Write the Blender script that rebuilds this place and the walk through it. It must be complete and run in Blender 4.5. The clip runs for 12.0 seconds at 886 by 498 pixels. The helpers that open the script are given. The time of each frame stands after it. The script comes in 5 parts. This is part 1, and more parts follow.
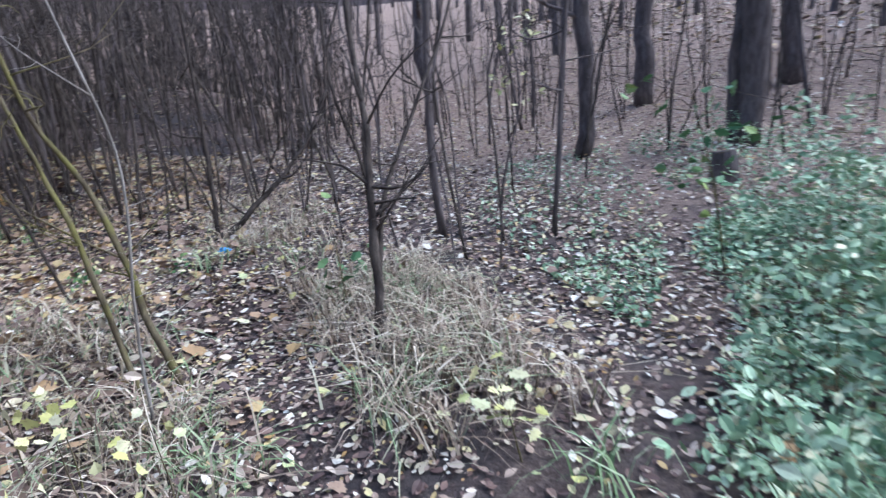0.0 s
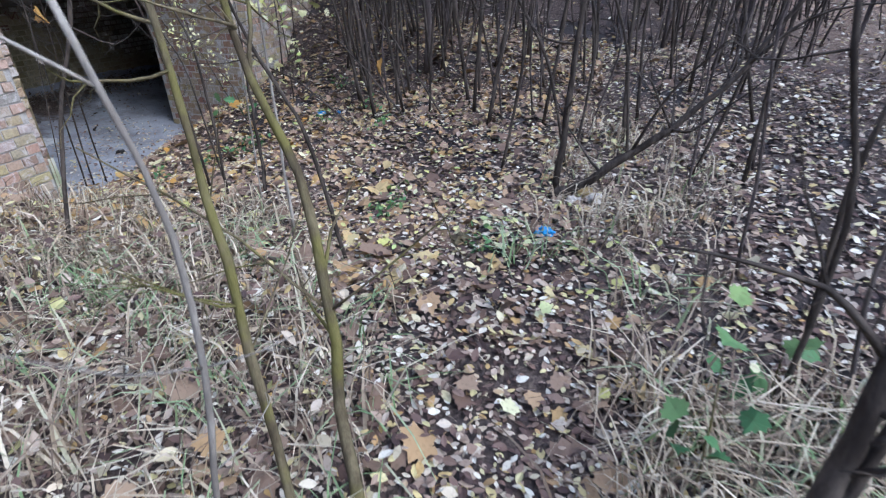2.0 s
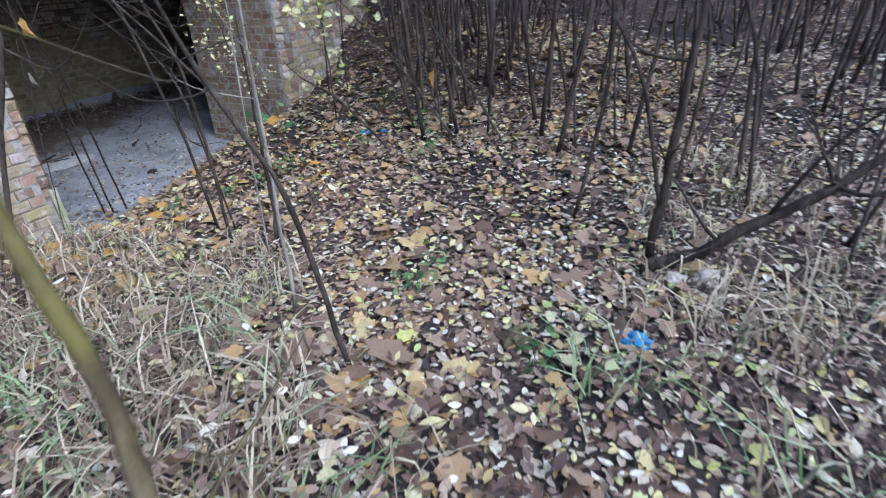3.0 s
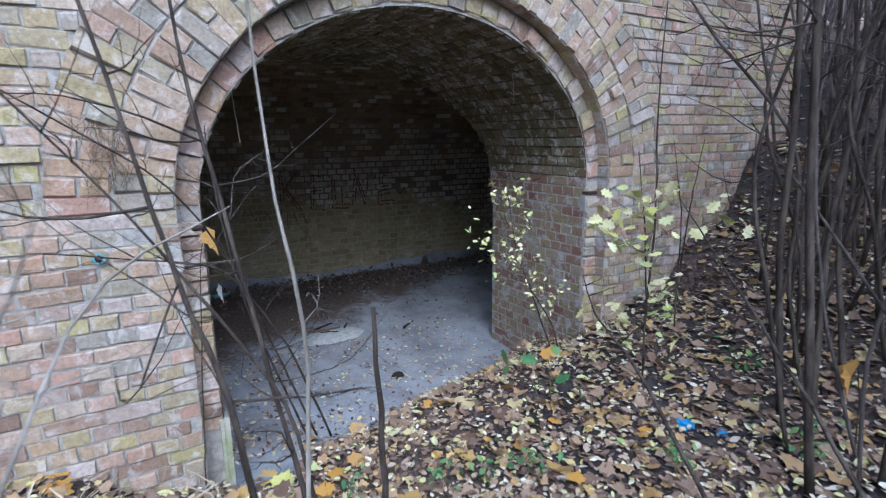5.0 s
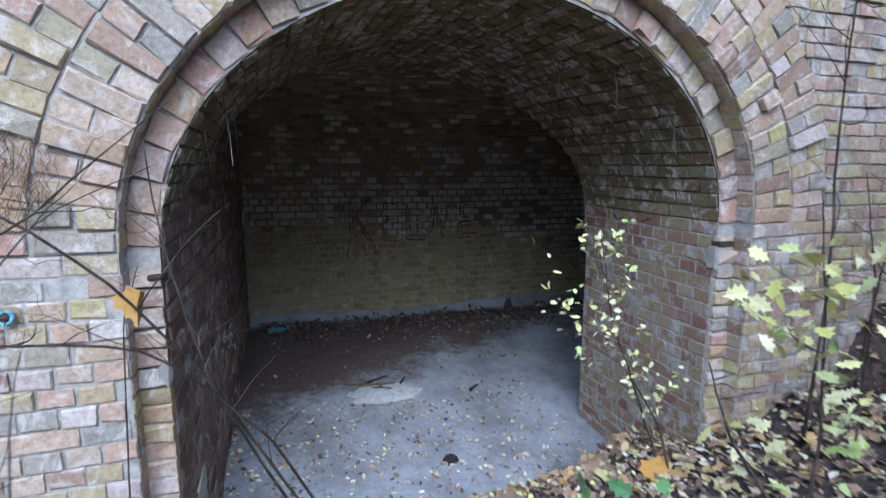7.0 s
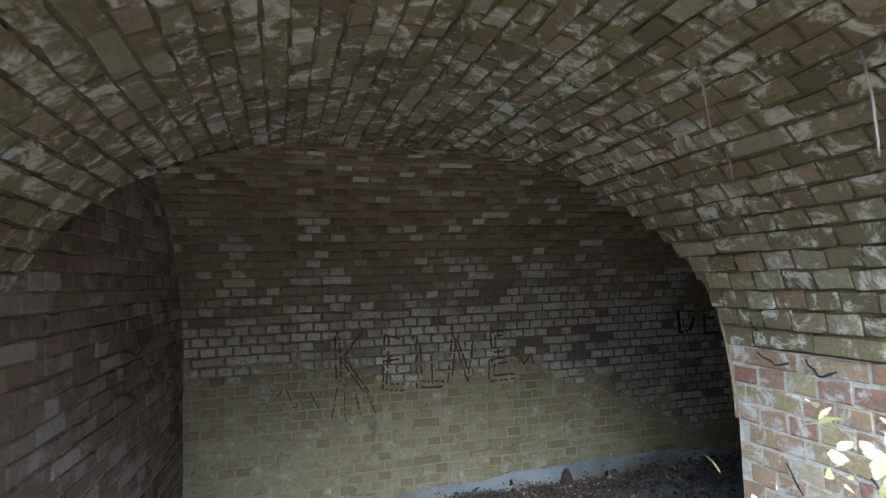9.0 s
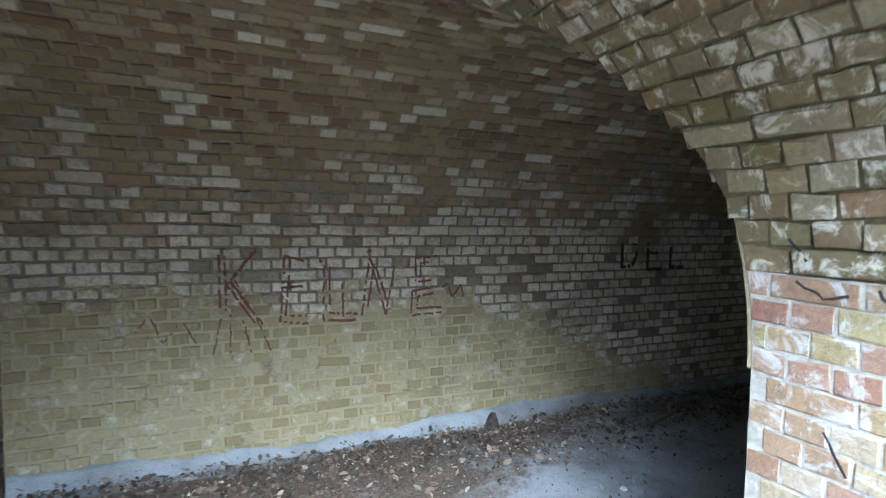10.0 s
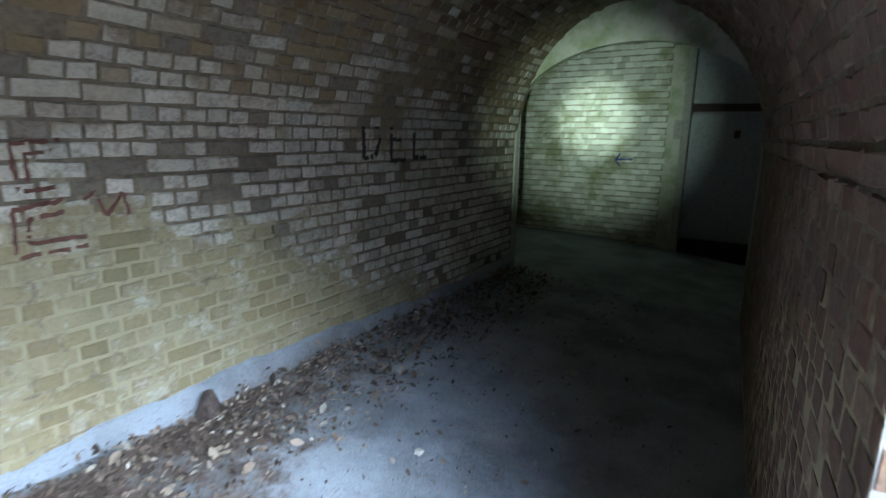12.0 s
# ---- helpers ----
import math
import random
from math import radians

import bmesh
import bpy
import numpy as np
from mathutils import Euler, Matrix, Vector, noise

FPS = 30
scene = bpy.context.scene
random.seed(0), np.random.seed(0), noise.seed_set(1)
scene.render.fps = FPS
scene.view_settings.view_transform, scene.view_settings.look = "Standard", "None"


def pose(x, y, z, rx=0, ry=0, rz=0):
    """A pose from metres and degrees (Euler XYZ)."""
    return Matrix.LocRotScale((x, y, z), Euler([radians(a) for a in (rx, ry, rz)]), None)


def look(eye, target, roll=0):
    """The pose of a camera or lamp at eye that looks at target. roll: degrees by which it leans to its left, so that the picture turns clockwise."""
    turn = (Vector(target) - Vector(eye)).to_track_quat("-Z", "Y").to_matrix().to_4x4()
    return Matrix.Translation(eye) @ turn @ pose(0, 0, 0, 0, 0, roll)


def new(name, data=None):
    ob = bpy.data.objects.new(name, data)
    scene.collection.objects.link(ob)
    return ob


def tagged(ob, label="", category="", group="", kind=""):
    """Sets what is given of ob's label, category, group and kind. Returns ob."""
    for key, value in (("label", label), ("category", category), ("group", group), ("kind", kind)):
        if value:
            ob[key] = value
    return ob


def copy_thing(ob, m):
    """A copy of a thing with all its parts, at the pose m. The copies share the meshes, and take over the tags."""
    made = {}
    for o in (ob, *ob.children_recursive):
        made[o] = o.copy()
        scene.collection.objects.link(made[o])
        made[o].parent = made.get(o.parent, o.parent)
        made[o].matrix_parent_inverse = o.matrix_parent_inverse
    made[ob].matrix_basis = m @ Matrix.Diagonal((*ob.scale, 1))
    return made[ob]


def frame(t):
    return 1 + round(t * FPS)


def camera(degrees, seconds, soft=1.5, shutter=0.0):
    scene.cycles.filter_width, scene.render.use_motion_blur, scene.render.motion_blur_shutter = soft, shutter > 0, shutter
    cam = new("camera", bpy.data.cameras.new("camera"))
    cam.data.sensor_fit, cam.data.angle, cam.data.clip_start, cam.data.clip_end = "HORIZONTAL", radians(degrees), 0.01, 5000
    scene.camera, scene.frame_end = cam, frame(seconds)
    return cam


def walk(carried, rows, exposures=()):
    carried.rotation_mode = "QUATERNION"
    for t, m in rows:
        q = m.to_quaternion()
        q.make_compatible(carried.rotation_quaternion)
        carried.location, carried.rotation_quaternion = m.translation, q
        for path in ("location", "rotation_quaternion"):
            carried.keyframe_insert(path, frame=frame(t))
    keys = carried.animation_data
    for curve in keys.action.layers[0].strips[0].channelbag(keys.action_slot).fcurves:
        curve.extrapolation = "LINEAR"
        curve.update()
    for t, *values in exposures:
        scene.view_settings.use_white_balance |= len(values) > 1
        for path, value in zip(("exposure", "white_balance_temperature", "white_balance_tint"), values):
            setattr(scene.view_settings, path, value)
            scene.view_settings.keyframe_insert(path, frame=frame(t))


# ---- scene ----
# camera: t, x, y, z, heading (clockwise from +y), pitch, roll
PATH = [
    (0.0, -6.349, -3.914, 1.719, 113.76, -16.82, 4.48),
    (0.5, -5.841, -4.149, 1.723, 100.35, -19.73, 2.04),
    (1.0, -5.341, -4.267, 1.726, 87.74, -25.40, 2.67),
    (1.5, -4.882, -4.348, 1.790, 74.54, -24.22, 2.65),
    (2.0, -4.452, -4.157, 1.915, 73.66, -28.64, 0.58),
    (2.5, -4.034, -4.042, 1.861, 70.60, -29.07, 1.92),
    (2.7, -3.832, -4.001, 1.859, 69.39, -28.33, 1.97),
    (4.3, -2.062, -3.546, 1.911, 35.31, -24.17, 3.54),
    (4.5, -1.900, -3.365, 1.915, 32.70, -18.73, 1.61),
    (5.0, -1.657, -2.828, 2.047, 30.52, -12.12, 0.74),
    (5.5, -1.486, -2.620, 1.942, 31.35, -13.80, 4.16),
    (6.0, -1.350, -2.508, 2.004, 28.45, -14.49, 3.10),
    (6.5, -1.190, -2.388, 2.046, 25.59, -15.94, 3.17),
    (7.0, -1.002, -2.099, 2.036, 19.20, -9.36, -0.23),
    (7.5, -0.767, -1.817, 1.956, 14.53, -2.71, 1.90),
    (7.7, -0.715, -1.680, 1.990, 13.00, 0.20, 0.05),
    (9.3, -0.421, -0.251, 2.029, 18.62, 3.37, 1.09),
    (9.5, -0.387, -0.147, 1.997, 19.47, 1.45, -0.48),
    (10.0, -0.191, 0.293, 1.866, 25.51, -3.62, -1.04),
    (10.5, -0.056, 0.597, 1.787, 29.70, -5.40, 0.90),
    (11.0, 0.023, 0.806, 1.773, 38.31, -7.83, -1.68),
    (11.5, 0.147, 1.214, 1.697, 51.17, -12.33, -2.14),
    (11.8, 0.291, 1.406, 1.662, 55.61, -14.96, -0.75),
    (12.0, 0.425, 1.528, 1.609, 59.45, -12.36, -0.88),
]


def gaze(row):
    t, x, y, z, yaw, pitch, roll = row
    a, b = radians(yaw), radians(pitch)
    way = Vector((math.sin(a) * math.cos(b), math.cos(a) * math.cos(b), math.sin(b)))
    eye = Vector((x, y, z))
    return t, look(eye, eye + way, -roll)


cam = camera(80.0, 12.0, soft=1.2, shutter=0.25)
walk(cam, [gaze(r) for r in PATH], [
    (0.0, 1.05, 5150, 10), (0.6, 0.85, 5150, 10), (2.7, 0.82, 5150, 8), (4.3, 0.82, 5000, 6), (5.5, 0.92, 4950, 6), (6.5, 1.02, 4900, 6), (7.7, 1.28, 4850, 5),
    (9.3, 3.25, 5200, -4), (10.0, 3.85, 5000, -4), (11.0, 3.70, 4950, -4), (11.5, 3.90, 4850, -4), (12.0, 4.30, 4800, -3)])

# ---- light: overcast day under bare trees, and a carried torch in the tunnel ----
world = bpy.data.worlds.new("overcast_sky")
scene.world = world
world.use_nodes = True
wn = world.node_tree
sky = wn.nodes.new("ShaderNodeTexSky")
sky.sky_type = 'NISHITA'
sky.sun_disc = False
sky.sun_elevation, sky.sun_rotation = radians(45), radians(196)
sky.air_density, sky.dust_density = 1.0, 4.0
wn.links.new(sky.outputs[0], wn.nodes["Background"].inputs[0])
wn.nodes["Background"].inputs[1].default_value = 0.15
sun_data = bpy.data.lights.new("sun", 'SUN')
sun_data.energy, sun_data.angle, sun_data.color = 1.4, radians(60), (1.0, 0.985, 0.96)
sun = new("sun", sun_data)
sun.matrix_world = look((-4.5, -16, 16.6), (0, 0, 0))
for core, watts, cone in ((True, 130, 10), (False, 42, 26)):     # one torch: its hot core and its spill
    torch_data = bpy.data.lights.new("torch_core" if core else "torch_spill", 'SPOT')
    torch_data.energy, torch_data.spot_size, torch_data.spot_blend = watts, radians(cone), 1.0
    torch_data.color, torch_data.shadow_soft_size = (1.0, 1.0, 0.66), 0.02
    torch = new(torch_data.name, torch_data)
    torch.matrix_world = look((0.62, 1.80, 1.35), (8.0, 3.58, 1.84))

# ---- materials ----


class Tree:
    """Node tree of one material, with short calls for the usual nodes."""

    def __init__(self, name, rough=0.9, spec=0.25):
        self.m = bpy.data.materials.new(name)
        self.m.use_nodes = True
        self.t = self.m.node_tree
        self.b = self.t.nodes["Principled BSDF"]
        self.b.inputs["Roughness"].default_value = rough
        self.b.inputs["Specular IOR Level"].default_value = spec
        self.place = self.t.nodes.new("ShaderNodeNewGeometry")

    def put(self, socket, value):
        if hasattr(value, "links"):
            self.t.links.new(value, socket)
        else:
            socket.default_value = value

    def pos(self):
        return self.place.outputs["Position"]

    def grain(self, scale, detail=4.0, rough=0.6, dist=0.0, at=None):
        n = self.t.nodes.new("ShaderNodeTexNoise")
        self.put(n.inputs["Vector"], at or self.pos())
        n.inputs["Scale"].default_value, n.inputs["Detail"].default_value = scale, detail
        n.inputs["Roughness"].default_value, n.inputs["Distortion"].default_value = rough, dist
        return n.outputs["Fac"]

    def stretch(self, x, y, z):
        n = self.t.nodes.new("ShaderNodeMapping")
        n.inputs["Scale"].default_value = (x, y, z)
        self.put(n.inputs["Vector"], self.pos())
        return n.outputs["Vector"]

    def axis(self, i):
        n = self.t.nodes.new("ShaderNodeSeparateXYZ")
        self.put(n.inputs[0], self.pos())
        return n.outputs[i]

    def ramp(self, fac, stops, flat=False):
        n = self.t.nodes.new("ShaderNodeValToRGB")
        self.put(n.inputs[0], fac)
        r = n.color_ramp
        if flat:
            r.interpolation = 'CONSTANT'
        while len(r.elements) < len(stops):
            r.elements.new(0.5)
        for e, (p, c) in zip(r.elements, stops):
            e.position, e.color = p, (*c, 1.0) if len(c) == 3 else c
        return n.outputs[0]

    def step(self, fac, low, high):
        n = self.t.nodes.new("ShaderNodeMapRange")
        n.interpolation_type = 'SMOOTHSTEP'
        self.put(n.inputs[0], fac)
        n.inputs[1].default_value, n.inputs[2].default_value = low, high
        return n.outputs[0]

    def math(self, op, a, b=0.0):
        n = self.t.nodes.new("ShaderNodeMath")
        n.operation = op
        self.put(n.inputs[0], a)
        self.put(n.inputs[1], b)
        return n.outputs[0]

    def mix(self, fac, a, b, how='MIX'):
        n = self.t.nodes.new("ShaderNodeMix")
        n.data_type, n.blend_type = 'RGBA', how
        self.put(n.inputs[0], fac)
        for s, v in ((n.inputs[6], a), (n.inputs[7], b)):
            self.put(s, (*v, 1.0) if isinstance(v, tuple) and len(v) == 3 else v)
        return n.outputs[2]

    def chance(self):
        """A number of its own for each piece, whether an object or an island."""
        o = self.t.nodes.new("ShaderNodeObjectInfo")
        return self.math('FRACT', self.math('ADD', o.outputs["Random"], self.place.outputs["Random Per Island"]))

    def bump(self, height, strength=0.5, dist=0.01):
        n = self.t.nodes.new("ShaderNodeBump")
        n.inputs["Strength"].default_value, n.inputs["Distance"].default_value = strength, dist
        self.put(n.inputs["Height"], height)
        self.t.links.new(n.outputs[0], self.b.inputs["Normal"])

    def done(self, colour):
        self.put(self.b.inputs["Base Color"], colour if hasattr(colour, "links") else (*colour, 1.0))
        return self.m


def brick_paint(name, stops, moss=0.3, wash=0.0, pale=(0.5, 0.47, 0.44)):
    t = Tree(name, 0.92, 0.2)
    c = t.ramp(t.chance(), stops)
    fine = t.grain(55, 5, 0.7)
    c = t.mix(t.step(fine, 0.35, 0.75), c, t.mix(0.45, c, (0.06, 0.05, 0.045)))
    c = t.mix(t.math('MULTIPLY', t.step(t.grain(1.7, 4, 0.7), 0.52, 0.72), moss), c, (0.16, 0.14, 0.045))
    c = t.mix(t.math('MULTIPLY', t.step(t.grain(9, 5, 0.75, 0.6), 0.50, 0.64), wash), c, pale)
    t.bump(t.math('ADD', t.grain(38, 6, 0.7), t.math('MULTIPLY', t.grain(160, 3), 0.4)), 0.7, 0.008)
    return t.done(c)


FACADE = brick_paint("weathered_brick", [
    (0.0, (0.24, 0.165, 0.13)), (0.14, (0.43, 0.315, 0.24)), (0.30, (0.44, 0.37, 0.23)), (0.44, (0.30, 0.285, 0.26)),
    (0.56, (0.51, 0.415, 0.33)), (0.70, (0.43, 0.275, 0.22)), (0.82, (0.47, 0.42, 0.21)), (0.92, (0.34, 0.25, 0.215)), (1.0, (0.56, 0.50, 0.47))],
    0.30, 0.6, (0.60, 0.56, 0.56))
JAMB = brick_paint("limewashed_red_brick", [
    (0.0, (0.235, 0.125, 0.095)), (0.2, (0.30, 0.20, 0.15)), (0.45, (0.31, 0.26, 0.145)), (0.65, (0.26, 0.145, 0.11)), (0.85, (0.34, 0.285, 0.20)),
    (1.0, (0.36, 0.31, 0.26))], 0.2, 0.85, (0.46, 0.455, 0.47))
# passage vault: brick tones lowered, so part of its shade sits in the colour
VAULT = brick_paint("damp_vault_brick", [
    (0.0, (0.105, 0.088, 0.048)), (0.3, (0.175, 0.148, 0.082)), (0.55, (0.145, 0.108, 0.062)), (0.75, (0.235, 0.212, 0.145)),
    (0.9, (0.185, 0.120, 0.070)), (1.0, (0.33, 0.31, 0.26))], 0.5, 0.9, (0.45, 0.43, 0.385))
SIDE = brick_paint("dim_brown_brick", [
    (0.0, (0.12, 0.08, 0.06)), (0.3, (0.20, 0.135, 0.10)), (0.6, (0.17, 0.125, 0.095)), (0.85, (0.26, 0.20, 0.155)),
    (1.0, (0.34, 0.30, 0.27))], 0.2, 0.4, (0.36, 0.34, 0.33))

INNER = brick_paint("sooty_brown_brick", [
    (0.0, (0.13, 0.08, 0.06)), (0.35, (0.20, 0.125, 0.09)), (0.7, (0.16, 0.11, 0.085)), (1.0, (0.27, 0.19, 0.14))], 0.1, 0.12, (0.34, 0.31, 0.28))


def stain_line(t):
    """Height to which the ochre distemper reaches, ragged at two scales, sinking down the tunnel."""
    z = t.math('ADD', t.axis(2), t.math('MULTIPLY', t.math('SUBTRACT', t.grain(2.1, 4, 0.65, 0.4), 0.5), 1.3))
    z = t.math('ADD', z, t.math('MULTIPLY', t.math('SUBTRACT', t.grain(11, 5, 0.75, 0.5), 0.5), 0.75))
    return t.math('ADD', z, t.math('MULTIPLY', t.math('MAXIMUM', t.math('SUBTRACT', t.axis(0), 1.6), 0.0), 0.35))


def tunnel_paint():
    t = Tree("whitewashed_tunnel_brick", 0.9, 0.2)
    z = t.axis(2)
    rand = t.chance()
    wob = t.math('MULTIPLY', t.math('SUBTRACT', t.grain(1.3, 5, 0.6), 0.5), 1.5)
    high = t.math('ADD', t.math('ADD', z, wob), t.math('MULTIPLY', t.math('SUBTRACT', rand, 0.5), 0.8))
    bare = t.ramp(rand, [(0.0, (0.130, 0.085, 0.048)), (0.45, (0.215, 0.160, 0.090)), (0.8, (0.27, 0.215, 0.135)), (0.88, (0.42, 0.38, 0.30)), (1.0, (0.52, 0.48, 0.40))])
    white = t.ramp(rand, [(0.0, (0.19, 0.165, 0.14)), (0.10, (0.24, 0.21, 0.18)), (0.2, (0.52, 0.485, 0.42)), (0.6, (0.60, 0.565, 0.49)), (1.0, (0.69, 0.655, 0.585))])
    ochre = t.ramp(rand, [(0.0, (0.250, 0.205, 0.115)), (0.5, (0.305, 0.258, 0.150)), (1.0, (0.335, 0.295, 0.195))])
    c = t.mix(t.step(high, 1.72, 2.02), white, bare)
    scuff = t.step(t.grain(23, 6, 0.8, 0.8), 0.46, 0.60)
    c = t.mix(t.math('MULTIPLY', scuff, 0.5), c, t.mix(0.4, bare, (0.10, 0.075, 0.05)))
    c = t.mix(t.math('MULTIPLY', t.step(stain_line(t), 1.38, 1.20), t.math('SUBTRACT', 1.0, t.math('MULTIPLY', t.step(t.grain(6, 6, 0.8, 0.5), 0.50, 0.64), 0.6))), c, ochre)
    c = t.mix(t.math('MULTIPLY', t.step(t.grain(60, 4, 0.7), 0.45, 0.8), 0.5), c, (0.112, 0.090, 0.068))
    c = t.mix(t.math('MULTIPLY', t.step(t.grain(0.9, 3, 0.6), 0.5, 0.75), 0.45), c, (0.090, 0.090, 0.045))
    t.bump(t.math('ADD', t.grain(30, 5, 0.7), t.math('MULTIPLY', t.grain(140, 3), 0.4)), 0.6, 0.006)
    return t.done(c)


TUNNEL = tunnel_paint()


def mortar_paint(name, colour, low=None):
    t = Tree(name, 0.97, 0.1)
    c = t.mix(t.step(t.grain(24, 5, 0.7), 0.3, 0.75), colour, tuple(0.55 * v for v in colour))
    if low:
        c = t.mix(t.math('MULTIPLY', t.step(stain_line(t), 1.38, 1.20), t.step(t.grain(7, 5, 0.75), 0.30, 0.50)), c, low)
    t.bump(t.grain(90, 4, 0.8), 0.8, 0.006)
    return t.done(c)


MORTAR = mortar_paint("pale_lime_mortar", (0.47, 0.45, 0.425))
MORTAR_IN = mortar_paint("sooty_mortar", (0.23, 0.19, 0.14), (0.36, 0.32, 0.21))
# kept dark like the vault's bricks, to carry the same shade
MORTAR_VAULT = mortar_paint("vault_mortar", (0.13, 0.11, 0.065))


def plaster_paint():
    t = Tree("flaking_plaster", 0.9, 0.2)
    c = t.mix(t.step(t.grain(3, 5, 0.7), 0.4, 0.65), (0.50, 0.49, 0.43), (0.30, 0.33, 0.20))
    t.bump(t.grain(40, 5), 0.5, 0.006)
    return t.done(c)


def soil_paint():
    t = Tree("leaf_mould_soil", 1.0, 0.1)
    c = t.ramp(t.grain(30, 6, 0.75, 0.5), [(0.25, (0.045, 0.036, 0.034)), (0.45, (0.10, 0.078, 0.072)), (0.6, (0.19, 0.15, 0.13)), (0.8, (0.32, 0.255, 0.205))])
    c = t.mix(t.step(t.grain(1.1, 4, 0.6), 0.45, 0.65), c, (0.075, 0.068, 0.07))
    carpet = t.ramp(t.grain(13, 6, 0.8, 0.4), [(0.3, (0.14, 0.10, 0.085)), (0.5, (0.30, 0.225, 0.18)), (0.7, (0.44, 0.35, 0.28))])
    away = t.math('POWER', t.math('ADD', t.math('POWER', t.axis(0), 2.0), t.math('POWER', t.axis(1), 2.0)), 0.5)
    c = t.mix(t.step(t.math('ADD', away, t.math('MULTIPLY', t.grain(0.6, 3), 4.0)), 8.5, 12.0), c, carpet)
    t.bump(t.grain(34, 6, 0.75), 1.0, 0.03)
    return t.done(c)


def sand_paint():
    t = Tree("dusty_sand_floor", 0.95, 0.15)
    # the blue in both sand tones stands in for skylight on the floor
    c = t.mix(t.step(t.grain(2.2, 5, 0.65), 0.35, 0.7), (0.34, 0.365, 0.42), (0.19, 0.20, 0.225))
    c = t.mix(t.step(t.grain(70, 4, 0.8), 0.5, 0.75), c, (0.16, 0.14, 0.13))
    drift = t.math('ADD', t.axis(1), t.math('MULTIPLY', t.math('SUBTRACT', t.grain(2.4, 5, 0.7, 0.4), 0.5), 1.9))
    drift = t.math('ADD', drift, t.math('MULTIPLY', t.math('SUBTRACT', t.grain(13, 5, 0.8), 0.5), 1.3))
    drift = t.math('SUBTRACT', drift, t.math('MULTIPLY', t.axis(0), 0.42))
    mould = t.ramp(t.grain(48, 5, 0.8), [(0.3, (0.05, 0.04, 0.035)), (0.55, (0.14, 0.11, 0.095)), (0.75, (0.27, 0.235, 0.21))])
    c = t.mix(t.math('MULTIPLY', t.step(drift, 2.15, 2.8), t.step(t.axis(1), 3.86, 3.80)), c, mould)
    t.bump(t.math('ADD', t.grain(18, 5, 0.7), t.math('MULTIPLY', t.grain(95, 3), 0.5)), 0.8, 0.012)
    return t.done(c)


def leaf_paint(name, stops, gloss=0.55):
    t = Tree(name, gloss, 0.3)
    c = t.ramp(t.chance(), stops)
    c = t.mix(t.math('MULTIPLY', t.step(t.grain(60, 3), 0.5, 0.75), 0.35), c, (0.10, 0.06, 0.03))
    t.b.inputs["Subsurface Weight"].default_value = 0.0
    return t.done(c)


LITTER = leaf_paint("fallen_leaf", [
    (0.0, (0.05, 0.035, 0.035)), (0.16, (0.11, 0.07, 0.062)), (0.32, (0.20, 0.13, 0.105)), (0.45, (0.31, 0.23, 0.18)),
    (0.58, (0.42, 0.33, 0.26)), (0.70, (0.55, 0.48, 0.39)), (0.80, (0.62, 0.57, 0.29)), (0.85, (0.44, 0.27, 0.10)), (0.90, (0.66, 0.61, 0.50)), (1.0, (0.78, 0.75, 0.66))])
BIGLEAF = leaf_paint("fallen_maple_leaf", [
    (0.0, (0.14, 0.09, 0.07)), (0.35, (0.26, 0.18, 0.13)), (0.62, (0.36, 0.26, 0.18)), (0.85, (0.45, 0.29, 0.12)), (1.0, (0.52, 0.45, 0.24))])
YELLOW = leaf_paint("yellowing_leaf", [(0.0, (0.52, 0.52, 0.16)), (0.4, (0.62, 0.60, 0.30)), (0.75, (0.66, 0.64, 0.42)), (1.0, (0.36, 0.46, 0.14))])
GREEN = leaf_paint("green_leaf", [(0.0, (0.05, 0.13, 0.05)), (0.5, (0.10, 0.22, 0.09)), (0.85, (0.20, 0.32, 0.12)), (1.0, (0.35, 0.44, 0.12))])
NETTLE = leaf_paint("ground_cover_leaf", [(0.0, (0.14, 0.24, 0.13)), (0.4, (0.28, 0.42, 0.25)), (0.7, (0.42, 0.55, 0.36)), (0.93, (0.55, 0.62, 0.42)), (1.0, (0.60, 0.56, 0.34))])
OCHRE = leaf_paint("ochre_maple_leaf", [(0.0, (0.50, 0.27, 0.05)), (0.5, (0.40, 0.25, 0.09)), (1.0, (0.50, 0.36, 0.14))])
STRAW = leaf_paint("dry_grass", [(0.0, (0.13, 0.095, 0.07)), (0.35, (0.30, 0.235, 0.17)), (0.6, (0.46, 0.385, 0.28)), (0.85, (0.66, 0.59, 0.46)), (1.0, (0.24, 0.31, 0.15))], 0.7)

GREEN_GRASS = leaf_paint("green_grass", [(0.0, (0.16, 0.24, 0.10)), (0.6, (0.28, 0.38, 0.20)), (1.0, (0.42, 0.48, 0.30))], 0.6)


def bark_paint(name, dark, light, moss=0.0):
    t = Tree(name, 0.92, 0.2)
    c = t.mix(t.step(t.grain(14, 5, 0.7, 0.3, t.stretch(1, 1, 0.25)), 0.35, 0.7), dark, light)
    c = t.mix(t.math('MULTIPLY', t.step(t.grain(5, 4, 0.6), 0.45, 0.65), moss), c, (0.16, 0.15, 0.04))
    t.bump(t.grain(45, 5, 0.7, 0.0, t.stretch(1, 1, 0.3)), 0.8, 0.008)
    return t.done(c)


